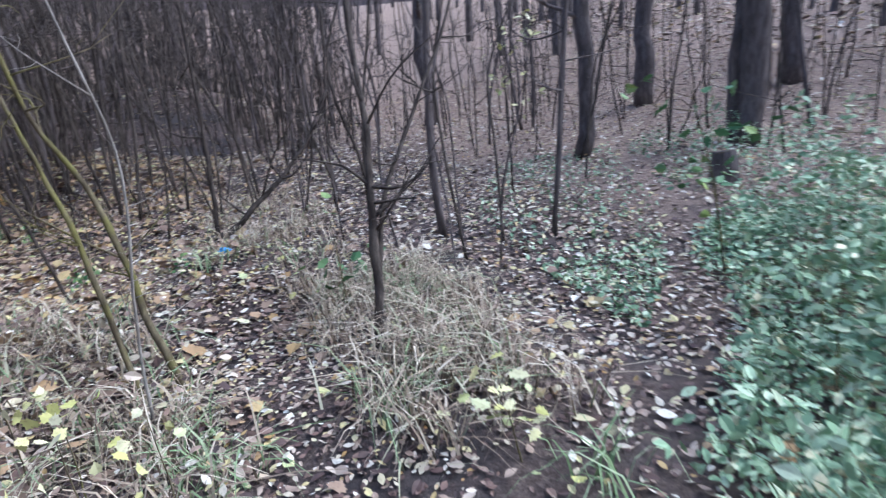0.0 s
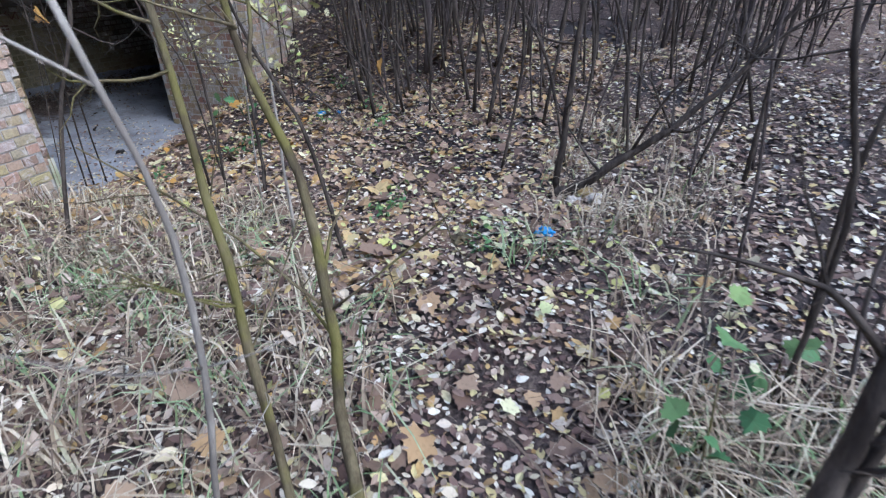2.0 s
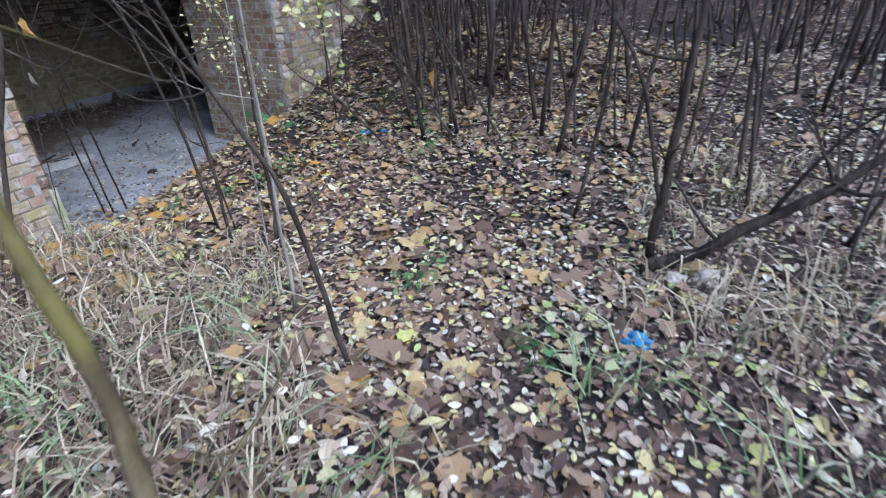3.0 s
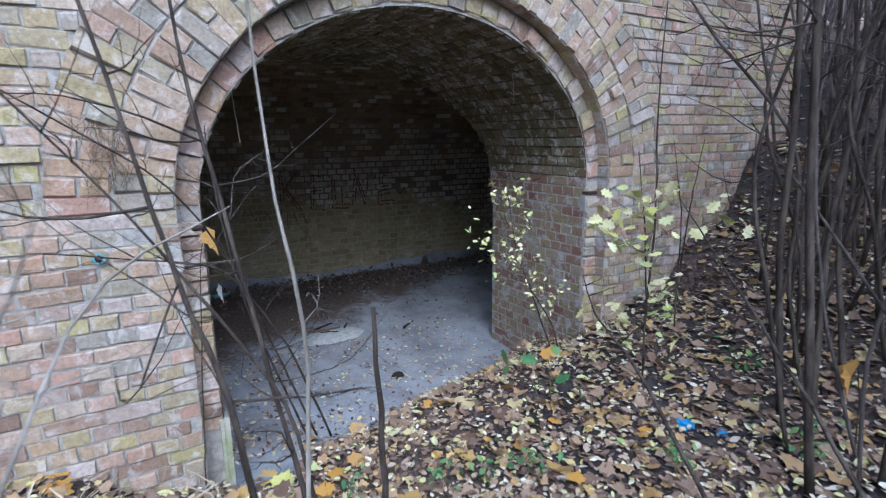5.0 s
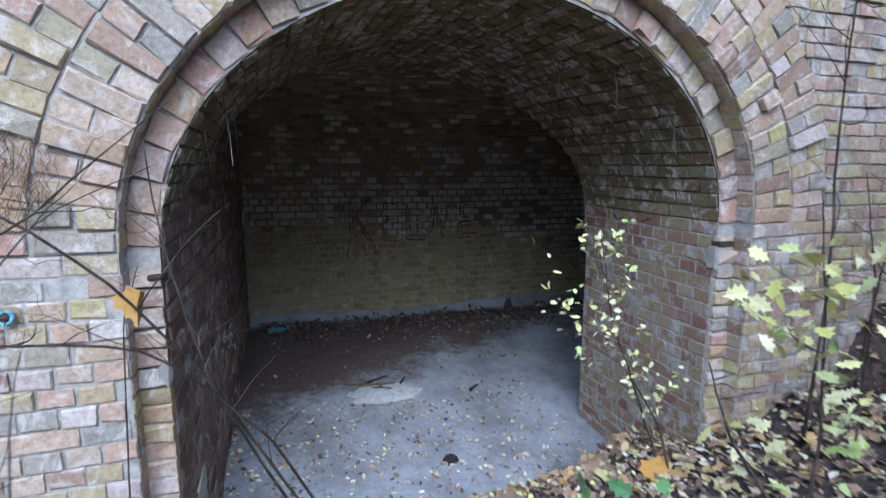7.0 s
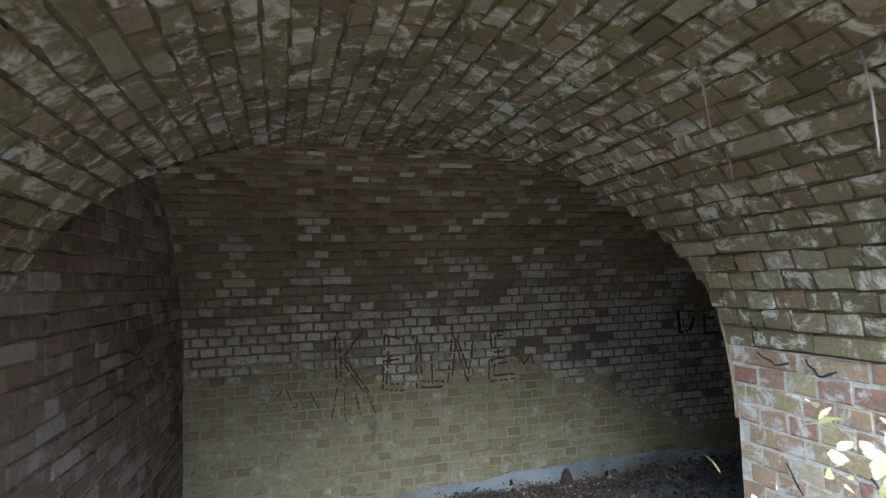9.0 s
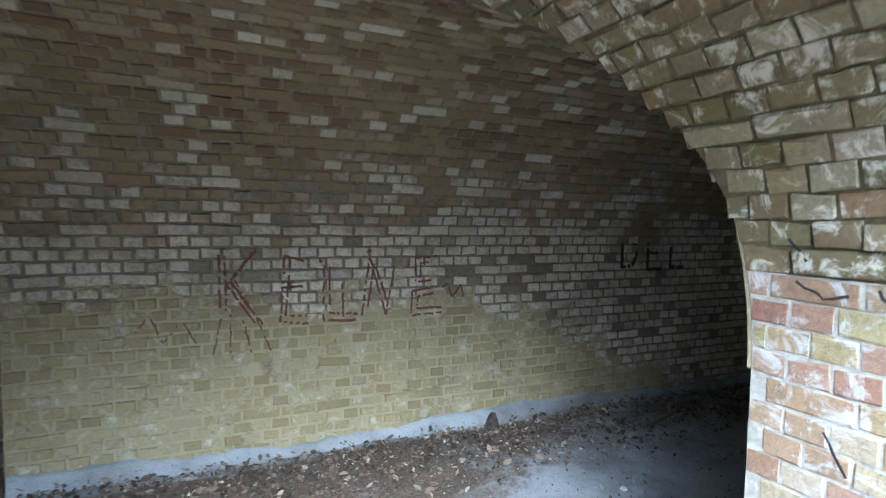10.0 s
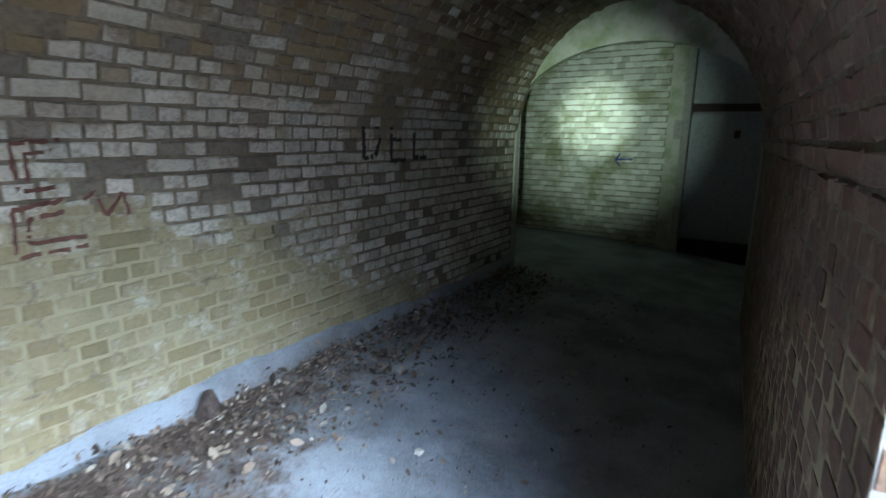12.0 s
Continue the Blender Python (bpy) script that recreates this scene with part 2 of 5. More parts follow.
BARK = bark_paint("dark_bark", (0.035, 0.028, 0.024), (0.12, 0.10, 0.085))
BARK_OLIVE = bark_paint("mossy_bark", (0.07, 0.055, 0.035), (0.20, 0.17, 0.10), 0.7)
BARK_PALE = bark_paint("pale_twig_bark", (0.20, 0.18, 0.16), (0.42, 0.39, 0.35))
BARK_FAR = bark_paint("grey_wood_bark", (0.07, 0.058, 0.055), (0.17, 0.145, 0.14))


def plain_paint(name, colour, rough=0.6, metal=0.0, speck=0.2):
    t = Tree(name, rough, 0.35)
    t.b.inputs["Metallic"].default_value = metal
    t.bump(t.grain(60, 4), 0.3, 0.004)
    return t.done(t.mix(t.math('MULTIPLY', t.step(t.grain(22, 5, 0.7), 0.4, 0.75), speck), colour, tuple(0.35 * v for v in colour)))


SOIL, SAND, PLASTER = soil_paint(), sand_paint(), plaster_paint()
SPRAY_RED = plain_paint("rust_red_spray_paint", (0.15, 0.070, 0.052), 0.85, 0.0, 0.8)
SPRAY_BLACK = plain_paint("black_spray_paint", (0.02, 0.02, 0.025), 0.6, 0.0, 0.5)
SPRAY_BLUE = plain_paint("blue_spray_paint", (0.03, 0.05, 0.25), 0.6)
STEEL = plain_paint("painted_steel_plate", (0.30, 0.31, 0.33), 0.55, 0.2, 0.5)
RUST = plain_paint("rusted_iron", (0.06, 0.04, 0.035), 0.8, 0.3)
CHAR = plain_paint("charred_wood", (0.02, 0.018, 0.017), 0.9)
ASH = plain_paint("pale_ash", (0.50, 0.52, 0.54), 1.0, 0.0, 0.8)
PLASTIC_BLUE = plain_paint("bright_blue_plastic", (0.05, 0.28, 0.62), 0.35, 0.0, 0.1)
PLASTIC_TEAL = plain_paint("clear_blue_plastic", (0.16, 0.34, 0.42), 0.2, 0.0, 0.1)
PLASTIC_WHITE = plain_paint("dirty_white_plastic", (0.62, 0.58, 0.52), 0.5, 0.0, 0.5)
STONE = plain_paint("grey_concrete", (0.36, 0.35, 0.33), 0.9, 0.0, 0.5)
DEADWOOD = plain_paint("dead_wood", (0.17, 0.12, 0.08), 0.9, 0.0, 0.7)

# ---- building blocks ----


def mesh_of(name, verts, faces, mats, smooth=False, slots=None):
    me = bpy.data.meshes.new(name)
    me.from_pydata([tuple(map(float, v)) for v in verts], [], [tuple(map(int, f)) for f in faces])
    for m in mats if isinstance(mats, (list, tuple)) else [mats]:
        me.materials.append(m)
    if slots is not None:
        me.polygons.foreach_set("material_index", np.asarray(slots, dtype=np.int32))
    if smooth:
        me.polygons.foreach_set("use_smooth", np.ones(len(me.polygons), dtype=bool))
    me.update()
    return me


def part(name, geo, material, parent=None, label="", smooth=False):
    """One mesh object, under a thing or a part if parent is given. geo: a bmesh, or (verts, faces)."""
    if isinstance(geo, tuple):
        me = mesh_of(name, geo[0], geo[1], material, smooth)
    else:
        me = bpy.data.meshes.new(name)
        geo.to_mesh(me)
        geo.free()
        me.materials.append(material)
        if smooth:
            me.polygons.foreach_set("use_smooth", np.ones(len(me.polygons), dtype=bool))
    ob = new(name, me)
    if parent is not None:
        ob.parent = parent
    return tagged(ob, label)


def joined(pieces):
    """Several (verts, faces) in one."""
    vs, fs, n = [], [], 0
    for v, f in pieces:
        v = np.asarray(v, float)
        vs.append(v)
        fs.extend([tuple(i + n for i in q) for q in f])
        n += len(v)
    return np.concatenate(vs), fs


def box(x0, x1, y0, y1, z0, z1):
    v = [(x, y, z) for x in (x0, x1) for y in (y0, y1) for z in (z0, z1)]
    return v, [(0, 1, 3, 2), (4, 6, 7, 5), (0, 4, 5, 1), (2, 3, 7, 6), (0, 2, 6, 4), (1, 5, 7, 3)]


def bevelled(x0, x1, y0, y1, z0, z1, r):
    bm = bmesh.new()
    bmesh.ops.create_cube(bm, size=1)
    for v in bm.verts:
        v.co = Vector(((x0 + x1) / 2 + v.co.x * (x1 - x0), (y0 + y1) / 2 + v.co.y * (y1 - y0), (z0 + z1) / 2 + v.co.z * (z1 - z0)))
    bmesh.ops.bevel(bm, geom=list(bm.edges), offset=r, segments=2, affect='EDGES')
    return bm


def tube(line, radii, sides=6):
    """A tapered tube along a line of points."""
    line = np.asarray(line, float)
    n = len(line)
    d = np.gradient(line, axis=0)
    d /= np.linalg.norm(d, axis=1)[:, None] + 1e-9
    ref = np.array([0.0, 0, 1]) if abs(d[0][2]) < 0.9 else np.array([1.0, 0, 0])
    a = np.cross(d, ref)
    a /= np.linalg.norm(a, axis=1)[:, None] + 1e-9
    b = np.cross(d, a)
    ang = np.arange(sides) * 2 * math.pi / sides
    ring = a[:, None, :] * np.cos(ang)[None, :, None] + b[:, None, :] * np.sin(ang)[None, :, None]
    v = (line[:, None, :] + ring * np.asarray(radii)[:, None, None]).reshape(-1, 3)
    f = [(i * sides + k, i * sides + (k + 1) % sides, (i + 1) * sides + (k + 1) % sides, (i + 1) * sides + k) for i in range(n - 1) for k in range(sides)]
    f += [tuple(range(sides))[::-1], tuple((n - 1) * sides + k for k in range(sides))]
    return v, f


# ---- the plan, in metres ----
HALF, OUTER = 1.360, 1.478          # half widths of the passage and of the facade's opening
SPRING, RISE = 1.715, 1.080         # passage vault
STEP = 0.115                        # setback of the inner ring
MOUTH = 1.325                       # depth of the passage at its right jamb
SKEW = radians(1.9)
SPAN, TSPRING, TRISE = 2.60, 1.417, 1.39   # tunnel
UX, UY = math.cos(SKEW), -math.sin(SKEW)
NX, NY = math.sin(SKEW), math.cos(SKEW)
LEFT, CHAMBER, END = -2.62, 4.25, 6.65     # along the tunnel from the jamb
FACE_L, FACE_R, FACE_TOP = -9.0, 3.9, 4.3


NARROW = 0.33                       # the tunnel's near side closes in by this much


def tun(s, w, z):
    w = w + (1 - w / SPAN) * NARROW * min(max(s / CHAMBER, 0.0), 1.0)
    return (HALF + s * UX + w * NX, MOUTH + s * UY + w * NY, z)


def tun_along(s, w):
    k = (1 - w / SPAN) * NARROW / CHAMBER if s > 0 else 0.0
    return (UX + k * NX, UY + k * NY, 0)


def bulge(z):
    """How far the tunnel's vault stands in from its wall at the height z."""
    if z <= TSPRING:
        return 0.0
    return SPAN / 2 * (1 - math.sqrt(max(1 - ((z - TSPRING) / TRISE) ** 2, 0.0)))


def opening(z):
    """Half width of the passage at the height z."""
    if z <= SPRING:
        return HALF
    q = 1 - ((z - SPRING) / RISE) ** 2
    return HALF * math.sqrt(q) if q > 0 else 0.0


ARC = [(SPAN / 2 + SPAN / 2 * math.cos(a), TSPRING + TRISE * math.sin(a)) for a in np.linspace(0, math.pi, 201)]
ARC_LEN = np.concatenate([[0], np.cumsum([math.dist(p, q) for p, q in zip(ARC, ARC[1:])])])


def profile(v):
    """The tunnel's cross-section from the foot of its back wall: w, z and the way up along it."""
    if v < TSPRING:
        return SPAN, v, 0.0, 1.0
    if v > TSPRING + ARC_LEN[-1]:
        return 0.0, TSPRING - (v - TSPRING - ARC_LEN[-1]), 0.0, -1.0
    a = np.interp(v - TSPRING, ARC_LEN, np.linspace(0, math.pi, 201))
    dw, dz = -SPAN / 2 * math.sin(a), TRISE * math.cos(a)
    k = math.hypot(dw, dz)
    return SPAN / 2 + SPAN / 2 * math.cos(a), TSPRING + TRISE * math.sin(a), dw / k, dz / k


# ---- bricks ----
COURSE, JOINT = 0.078, 0.011
rng = np.random.default_rng(7)


def brick_shape(seed):
    """A unit brick, x along, y up, z out of the wall, with worn corners."""
    q = np.random.default_rng(seed)
    v = []
    for z, inset in ((-1.0, 0.0), (0.45, 0.0), (1.0, 0.045)):
        for sx, sy in ((-1, -1), (1, -1), (1, 1), (-1, 1)):
            ix, iy = inset * 0.5, inset * 1.3
            v.append((sx * (0.5 - ix) + q.normal(0, 0.016), sy * (0.5 - iy) + q.normal(0, 0.055), z + (q.normal(0, 0.3) if z == 1.0 else 0)))
    f = [(8, 9, 10, 11)]
    for a in (0, 4):
        f += [(a + i, a + (i + 1) % 4, a + 4 + (i + 1) % 4, a + 4 + i) for i in range(4)]
    return np.array(v), f


SHAPES = [brick_shape(s) for s in range(10)]


class Courses:
    """Gathers bricks: centre, length, height, way along, way up, way out."""

    def __init__(self):
        self.rows = []

    def add(self, c, l, h, along, up, out, proud=None):
        proud = 0.005 + min(abs(rng.normal(0, 0.006)), 0.011) if proud is None else proud
        self.rows.append((np.array(c, float), l, h, np.array(along, float), np.array(up, float), np.array(out, float), proud))

    def course(self, spans, phase, header, place, h=COURSE - JOINT, gap=0.02, joint=JOINT, proud=None):
        """One course. spans: where along it bricks lie; place(u): centre, along, up, out."""
        pitch = 0.122 if header else 0.244
        for a, b in spans:
            k = math.floor((a - phase) / pitch)
            while phase + k * pitch < b:
                u0, u1 = max(a, phase + k * pitch), min(b, phase + (k + 1) * pitch)
                k += 1
                if u1 - u0 < 0.045 or rng.random() < gap * 0.15:
                    continue
                c, al, up, out = place((u0 + u1) / 2)
                self.add(c, u1 - u0 - joint * rng.uniform(0.7, 1.3), h * rng.uniform(0.92, 1.03), al, up, out, proud)

    def matrix(self, row):
        c, l, h, al, up, out, proud = row
        turn = rng.normal(0, 0.018)
        al2 = al + up * turn
        return np.column_stack([al2 * l, (up - al * turn) * h, out * proud, c])

    def lay(self, name, parent, material, near=None, cap=300, label=""):
        """The bricks nearest to a stretch of the plan as parts of their own, the others joined."""
        rows = self.rows
        if near is not None:
            rows = sorted(rows, key=lambda r: float(np.linalg.norm((r[0] - near[0]) / near[1])))
        solo, rest = (rows[:cap], rows[cap:]) if near is not None else ([], rows)
        metal = [mesh_of(name, v, f, material) for v, f in SHAPES] if solo else []
        for i, r in enumerate(solo):
            ob = new(name, metal[i % len(metal)])
            ob.parent = parent
            m = self.matrix(r)
            ob.matrix_basis = Matrix(((*m[0],), (*m[1],), (*m[2],), (0, 0, 0, 1)))
        if rest:
            part("brickwork", self.geometry(rest), material, parent, label or "the remaining courses of the same bricks")["kind"] = "stuff"

    def geometry(self, rows=None):
        vs, fs = [], []
        for i, r in enumerate(self.rows if rows is None else rows):
            v, f = SHAPES[i % len(SHAPES)]
            m = self.matrix(r)
            n = 12 * i
            vs.append(v @ m[:, :3].T + m[:, 3])
            fs.extend([tuple(k + n for k in q) for q in f])
        return np.concatenate(vs), fs


def sheet(us, vs, place, keep=None):
    """A grid surface; keep(u, v) says which cells stay."""
    verts = [place(u, v) for u in us for v in vs]
    nv = len(vs)
    faces = []
    for i in range(len(us) - 1):
        for j in range(nv - 1):
            if keep is None or keep((us[i] + us[i + 1]) / 2, (vs[j] + vs[j + 1]) / 2):
                faces.append((i * nv + j, (i + 1) * nv + j, (i + 1) * nv + j + 1, i * nv + j + 1))
    return verts, faces


# ---- ground ----
KNOTS = [
    (-6.5, -4.0, .22), (-4.8, -4.3, .25), (-3.5, -4.0, .32), (-2.1, -3.6, .42), (-1.2, -2.4, .40), (-.7, -1.5, .33), (-.4, -.4, .16),
    (-.4, .8, -.04), (.7, .95, -.02), (1.3, .3, .30), (-1.2, .35, -.03), (-1.6, -.2, .22), (-2.2, -.1, .50), (-3.2, -.2, .62), (-6, -.5, .85),
    (1.5, -.1, .52), (2.0, -.1, .72), (2.7, -.1, 1.22), (3.6, -.1, 1.95), (5.0, .5, 2.9), (1.0, -1.2, .42), (3.0, -2.0, 1.1),
    (-1.8, -4.0, .52), (0.5, -3.5, .55), (3.0, -5.0, .8), (7.0, -3.0, 2.2), (-4.2, -6.2, .20), (0, -8, .45), (8, -12, .5), (-12, -9, .2), (-12, -1, 1.0), (9, 4, 4.2)]
KN = np.array(KNOTS)


def level(x, y):
    """The height of the outdoor ground."""
    x, y = np.asarray(x, float), np.asarray(y, float)
    d2 = (x[..., None] - KN[:, 0]) ** 2 + (y[..., None] - KN[:, 1]) ** 2 + 0.02
    w = d2 ** -1.6
    z = (w * KN[:, 2]).sum(-1) / w.sum(-1)
    far = np.clip((np.hypot(x, y) - 9) / 8, 0, 1)
    hill = 0.9 + 0.21 * np.clip(np.hypot(x + 4, y + 4) - 10, 0, 45)
    z = z * (1 - far) + far * np.where(y > 2, np.maximum(5.0, hill), hill)
    z = np.where((x > 3.75) & (x < 10.5) & (y > 0.55) & (y < 30), np.maximum(z, 3.2 + 0.15 * y), z)
    z = np.where((np.abs(x) < 1.6) & (y > 0.3), z - 0.45 * np.clip(y - 0.4, 0, 1), z)
    return z + 0.018 * np.sin(5.1 * x + 1.3 * np.sin(3.7 * y)) * np.sin(4.3 * y + 0.7 * x) + 0.03 * np.sin(1.7 * x + 2.1 * y)


def inside(x, y):
    """True where the building stands, so that no ground is laid."""
    if x > FACE_R - 0.05 or x < FACE_L:
        return False
    return y > 0.02 and not (-HALF - 0.1 < x < HALF + 0.1 and y < 1.05)


def lines(*runs):
    return np.concatenate([np.arange(a, b, s) for a, b, s in runs])


gx = lines((-400, -60, 40), (-60, -30, 6), (-30, -12, 1.0), (-12, -7.5, 0.5), (-7.5, 4.5, 0.11), (4.5, 14, 0.5), (14, 40, 1.0), (40, 60, 5), (60, 401, 40))
gy = lines((-400, -60, 40), (-60, -30, 6), (-30, -14, 0.8), (-14, -8, 0.5), (-8, 1.2, 0.11), (1.2, 14, 0.6), (14, 60, 6), (60, 401, 40))
ground_v = np.array([(x, y, 0.0) for x in gx for y in gy])
ground_v[:, 2] = level(ground_v[:, 0], ground_v[:, 1])
_, ground_f = sheet(gx, gy, lambda u, v: (u, v, 0), lambda u, v: not inside(u, v))
ground = part("ground", (ground_v, ground_f), SOIL, None, "dark woodland soil under fallen leaves, rising to a bank", True)
tagged(ground, category="ground", kind="structure")
bank_v, bank_f = sheet(lines((-60, -9, 6), (-9, 4.2, 0.6)), lines((-0.05, 3, 0.5), (3, 60, 5)), lambda u, v: (u, v, FACE_TOP - 0.02 + 0.12 * v + 0.1 * math.sin(u * 1.3)))
tagged(part("ground_bank", (bank_v, bank_f), SOIL, None, "leaf-covered earth bank over the brick vault", True), category="ground", kind="structure")


def floor_level(x, y):
    return 0.0 + 0.2 * min(max((y - 1.2) / 2.6, 0.0), 1.0) + 0.012 * math.sin(3.1 * x + 1.1) * math.sin(2.7 * y) + 0.006 * math.sin(11 * x) * math.sin(9 * y + x)


fl = sheet(np.arange(-1.5, 8.6, 0.09), np.arange(0.2, 5.4, 0.09), lambda u, v: (u, v, floor_level(u, v)))
floor = tagged(part("floor", fl, SAND, None, "pale dusty sand floor of the brick tunnel", True), category="floor", kind="structure")

# ---- facade ----
RING_W = 0.51


def ring_point(half, rise, th, y):
    return (half * math.cos(th), y, SPRING + rise * math.sin(th))


O_RISE = 1.235                     # rise of the facade's opening


def facade_shell():
    """The mortar face with its opening, the stepped reveal and the inner ring's face."""
    n = 48
    ths = np.linspace(0, math.pi, n + 1)
    v, f = [], []

    def quad(*p):
        k = len(v)
        v.extend(p)
        f.append(tuple(range(k, k + 4)))
    quad((FACE_L, 0, -1), (-OUTER, 0, -1), (-OUTER, 0, SPRING), (FACE_L, 0, SPRING))
    quad((OUTER, 0, -1), (FACE_R, 0, -1), (FACE_R, 0, SPRING), (OUTER, 0, SPRING))
    quad((FACE_L, 0, SPRING), (-OUTER, 0, SPRING), (-OUTER, 0, FACE_TOP), (FACE_L, 0, FACE_TOP))
    quad((OUTER, 0, SPRING), (FACE_R, 0, SPRING), (FACE_R, 0, FACE_TOP), (OUTER, 0, FACE_TOP))
    for a, b in zip(ths, ths[1:]):
        p, q = ring_point(OUTER, O_RISE, a, 0), ring_point(OUTER, O_RISE, b, 0)
        quad(q, p, (p[0], 0, FACE_TOP), (q[0], 0, FACE_TOP))
        p2, q2 = (p[0], STEP, p[2]), (q[0], STEP, q[2])
        quad(p, q, q2, p2)
        r1, r2 = ring_point(HALF, RISE, a, STEP), ring_point(HALF, RISE, b, STEP)
        quad(p2, q2, r2, r1)
    for s in (-1, 1):
        quad((s * OUTER, 0, -1), (s * OUTER, STEP, -1), (s * OUTER, STEP, SPRING), (s * OUTER, 0, SPRING))
        quad((s * OUTER, STEP, -1), (s * HALF, STEP, -1), (s * HALF, STEP, SPRING), (s * OUTER, STEP, SPRING))
    quad((FACE_R, 0, -1), (FACE_R, 1.3, -1), (FACE_R, 1.3, FACE_TOP), (FACE_R, 0, FACE_TOP))
    quad((FACE_L, 0, FACE_TOP), (FACE_R, 0, FACE_TOP), (FACE_R, 0.4, FACE_TOP), (FACE_L, 0.4, FACE_TOP))
    return v, f


wall_front = tagged(part("wall_front", facade_shell(), MORTAR, None, "weathered yellow and red brick facade with a wide arch"), category="wall", kind="structure")


def facade_spans(z):
    a, b = OUTER + RING_W, O_RISE + RING_W
    if z < SPRING:
        return [(-6.2, -OUTER + rng.normal(0, 0.012)), (OUTER + rng.normal(0, 0.006), FACE_R)]
    q = 1 - ((z - SPRING) / b) ** 2
    if q <= 0:
        return [(-6.2, FACE_R)]
    h = a * math.sqrt(q)
    return [(-6.2, -h), (h, FACE_R)]


front = Courses()
for i in range(int(FACE_TOP / COURSE)):
    z = (i + 0.5) * COURSE
    front.course(facade_spans(z), 0.061 * (i % 4), (i % 4 != 1) if z < 1.6 else i % 2 == 0, lambda u: ((u, 0, z), (1, 0, 0), (0, 0, 1), (0, -1, 0)))
for s in (-1, 1):          # bricks of the stepped reveal
    for i in range(int(SPRING / COURSE)):
        z = (i + 0.5) * COURSE
        if s < 0 and i < 6:
            continue
        front.add((s * OUTER, STEP / 2, z), STEP - 0.01, 0.066, (0, 1, 0), (0, 0, 1), (-s, 0, 0), 0.006)
        front.add((s * (OUTER + HALF) / 2, STEP, z), OUTER - HALF - 0.008, 0.066, (1, 0, 0), (0, 0, 1), (0, -1, 0), 0.012 + abs(rng.normal(0, 0.012)))
front.lay("brick", wall_front, FACADE, (np.array([-1.6, 0.0, 1.0]), np.array([1.0, 1.0, 1.0])), 300)


def around(half, rise, pitch):
    """Angles at even steps along an elliptic arch."""
    a = np.linspace(0, math.pi, 800)
    l = np.concatenate([[0], np.cumsum(np.hypot(np.diff(half * np.cos(a)), np.diff(rise * np.sin(a))))])
    n = round(l[-1] / pitch)
    return np.interp((np.arange(n) + 0.5) * l[-1] / n, l, a), l[-1] / n


def frame_at(half, rise, th):
    t = np.array([-half * math.sin(th), 0, rise * math.cos(th)])
    t /= np.linalg.norm(t)
    return t, np.array([t[2], 0, -t[0]])


arch = Courses()
for off, l, shift in ((0.0, 0.25, 0), (0.258, 0.25, 1)):
    ths, step = around(OUTER + off + l / 2, O_RISE + off + l / 2, 0.085)
    for k, th in enumerate(ths):
        t, out = frame_at(OUTER + off + l / 2, O_RISE + off + l / 2, th)
        c = np.array(ring_point(OUTER + off + l / 2, O_RISE + off + l / 2, th, 0))
        if (k + shift) % 2 == 0:
            arch.add(c, l - 0.008, step - 0.010, out, t, (0, -1, 0), 0.008 + abs(rng.normal(0, 0.010)))
        else:
            for e in (-0.065, 0.065):
                arch.add(c + out * e, l / 2 - 0.010, step - 0.010, out, t, (0, -1, 0), 0.008 + abs(rng.normal(0, 0.010)))
ths, step = around(OUTER, O_RISE, 0.085)
for th in ths:             # soffit of the outer ring
    t, out = frame_at(OUTER, O_RISE, th)
    arch.add(np.array(ring_point(OUTER, O_RISE, th, STEP / 2)), STEP - 0.01, step - 0.012, (0, 1, 0), t, -out, 0.006)
ths, step = around((OUTER + HALF) / 2, (O_RISE + RISE) / 2, 0.128)
for th in ths:             # recessed inner ring
    t, out = frame_at((OUTER + HALF) / 2, (O_RISE + RISE) / 2, th)
    arch.add(np.array(ring_point((OUTER + HALF) / 2, (O_RISE + RISE) / 2, th, STEP)), step - 0.010, OUTER - HALF - 0.006, t, -out, (0, -1, 0), 0.012 + abs(rng.normal(0, 0.01)))
arch.lay("voussoir", wall_front, FACADE, (np.array([0, 0, 2.0]), np.array([1.0, 1, 1])), 300, "the outer bricks of the arch rings")

# ---- passage: right jamb, left wall, vault ----
jamb_v, jamb_f = sheet([0.0, 1.0], list(np.linspace(-0.6, SPRING + 0.01, 40)), lambda u, v: (HALF, STEP + u * (MOUTH + bulge(v) - STEP), v))
wall_right = tagged(part("wall_right", (jamb_v, jamb_f), MORTAR, None, "passage jamb of red and yellow brick with flaking limewash"), category="wall", kind="structure")
jamb = Courses()
for i in range(23):
    z = (i + 0.5) * COURSE
    if z > SPRING:
        break
    jamb.course([(STEP + 0.01, MOUTH + bulge(z))], 0.061 * (i % 4), i % 4 != 1, lambda u: ((HALF, u, z), (0, -1, 0), (0, 0, 1), (-1, 0, 0)), proud=0.004)
jamb.lay("brick", wall_right, JAMB, (np.array([HALF, 1.2, 1.3]), np.array([1.0, 1, 1])), 300)

LX0, LX1, LY0, LY1 = -HALF, -1.184, STEP, 4.06
lw = math.hypot(LX1 - LX0, LY1 - LY0)
lu = np.array([(LX1 - LX0) / lw, (LY1 - LY0) / lw, 0])
ln = np.array([lu[1], -lu[0], 0])


def left_at(u, z):
    return np.array([LX0, LY0, z]) + lu * u


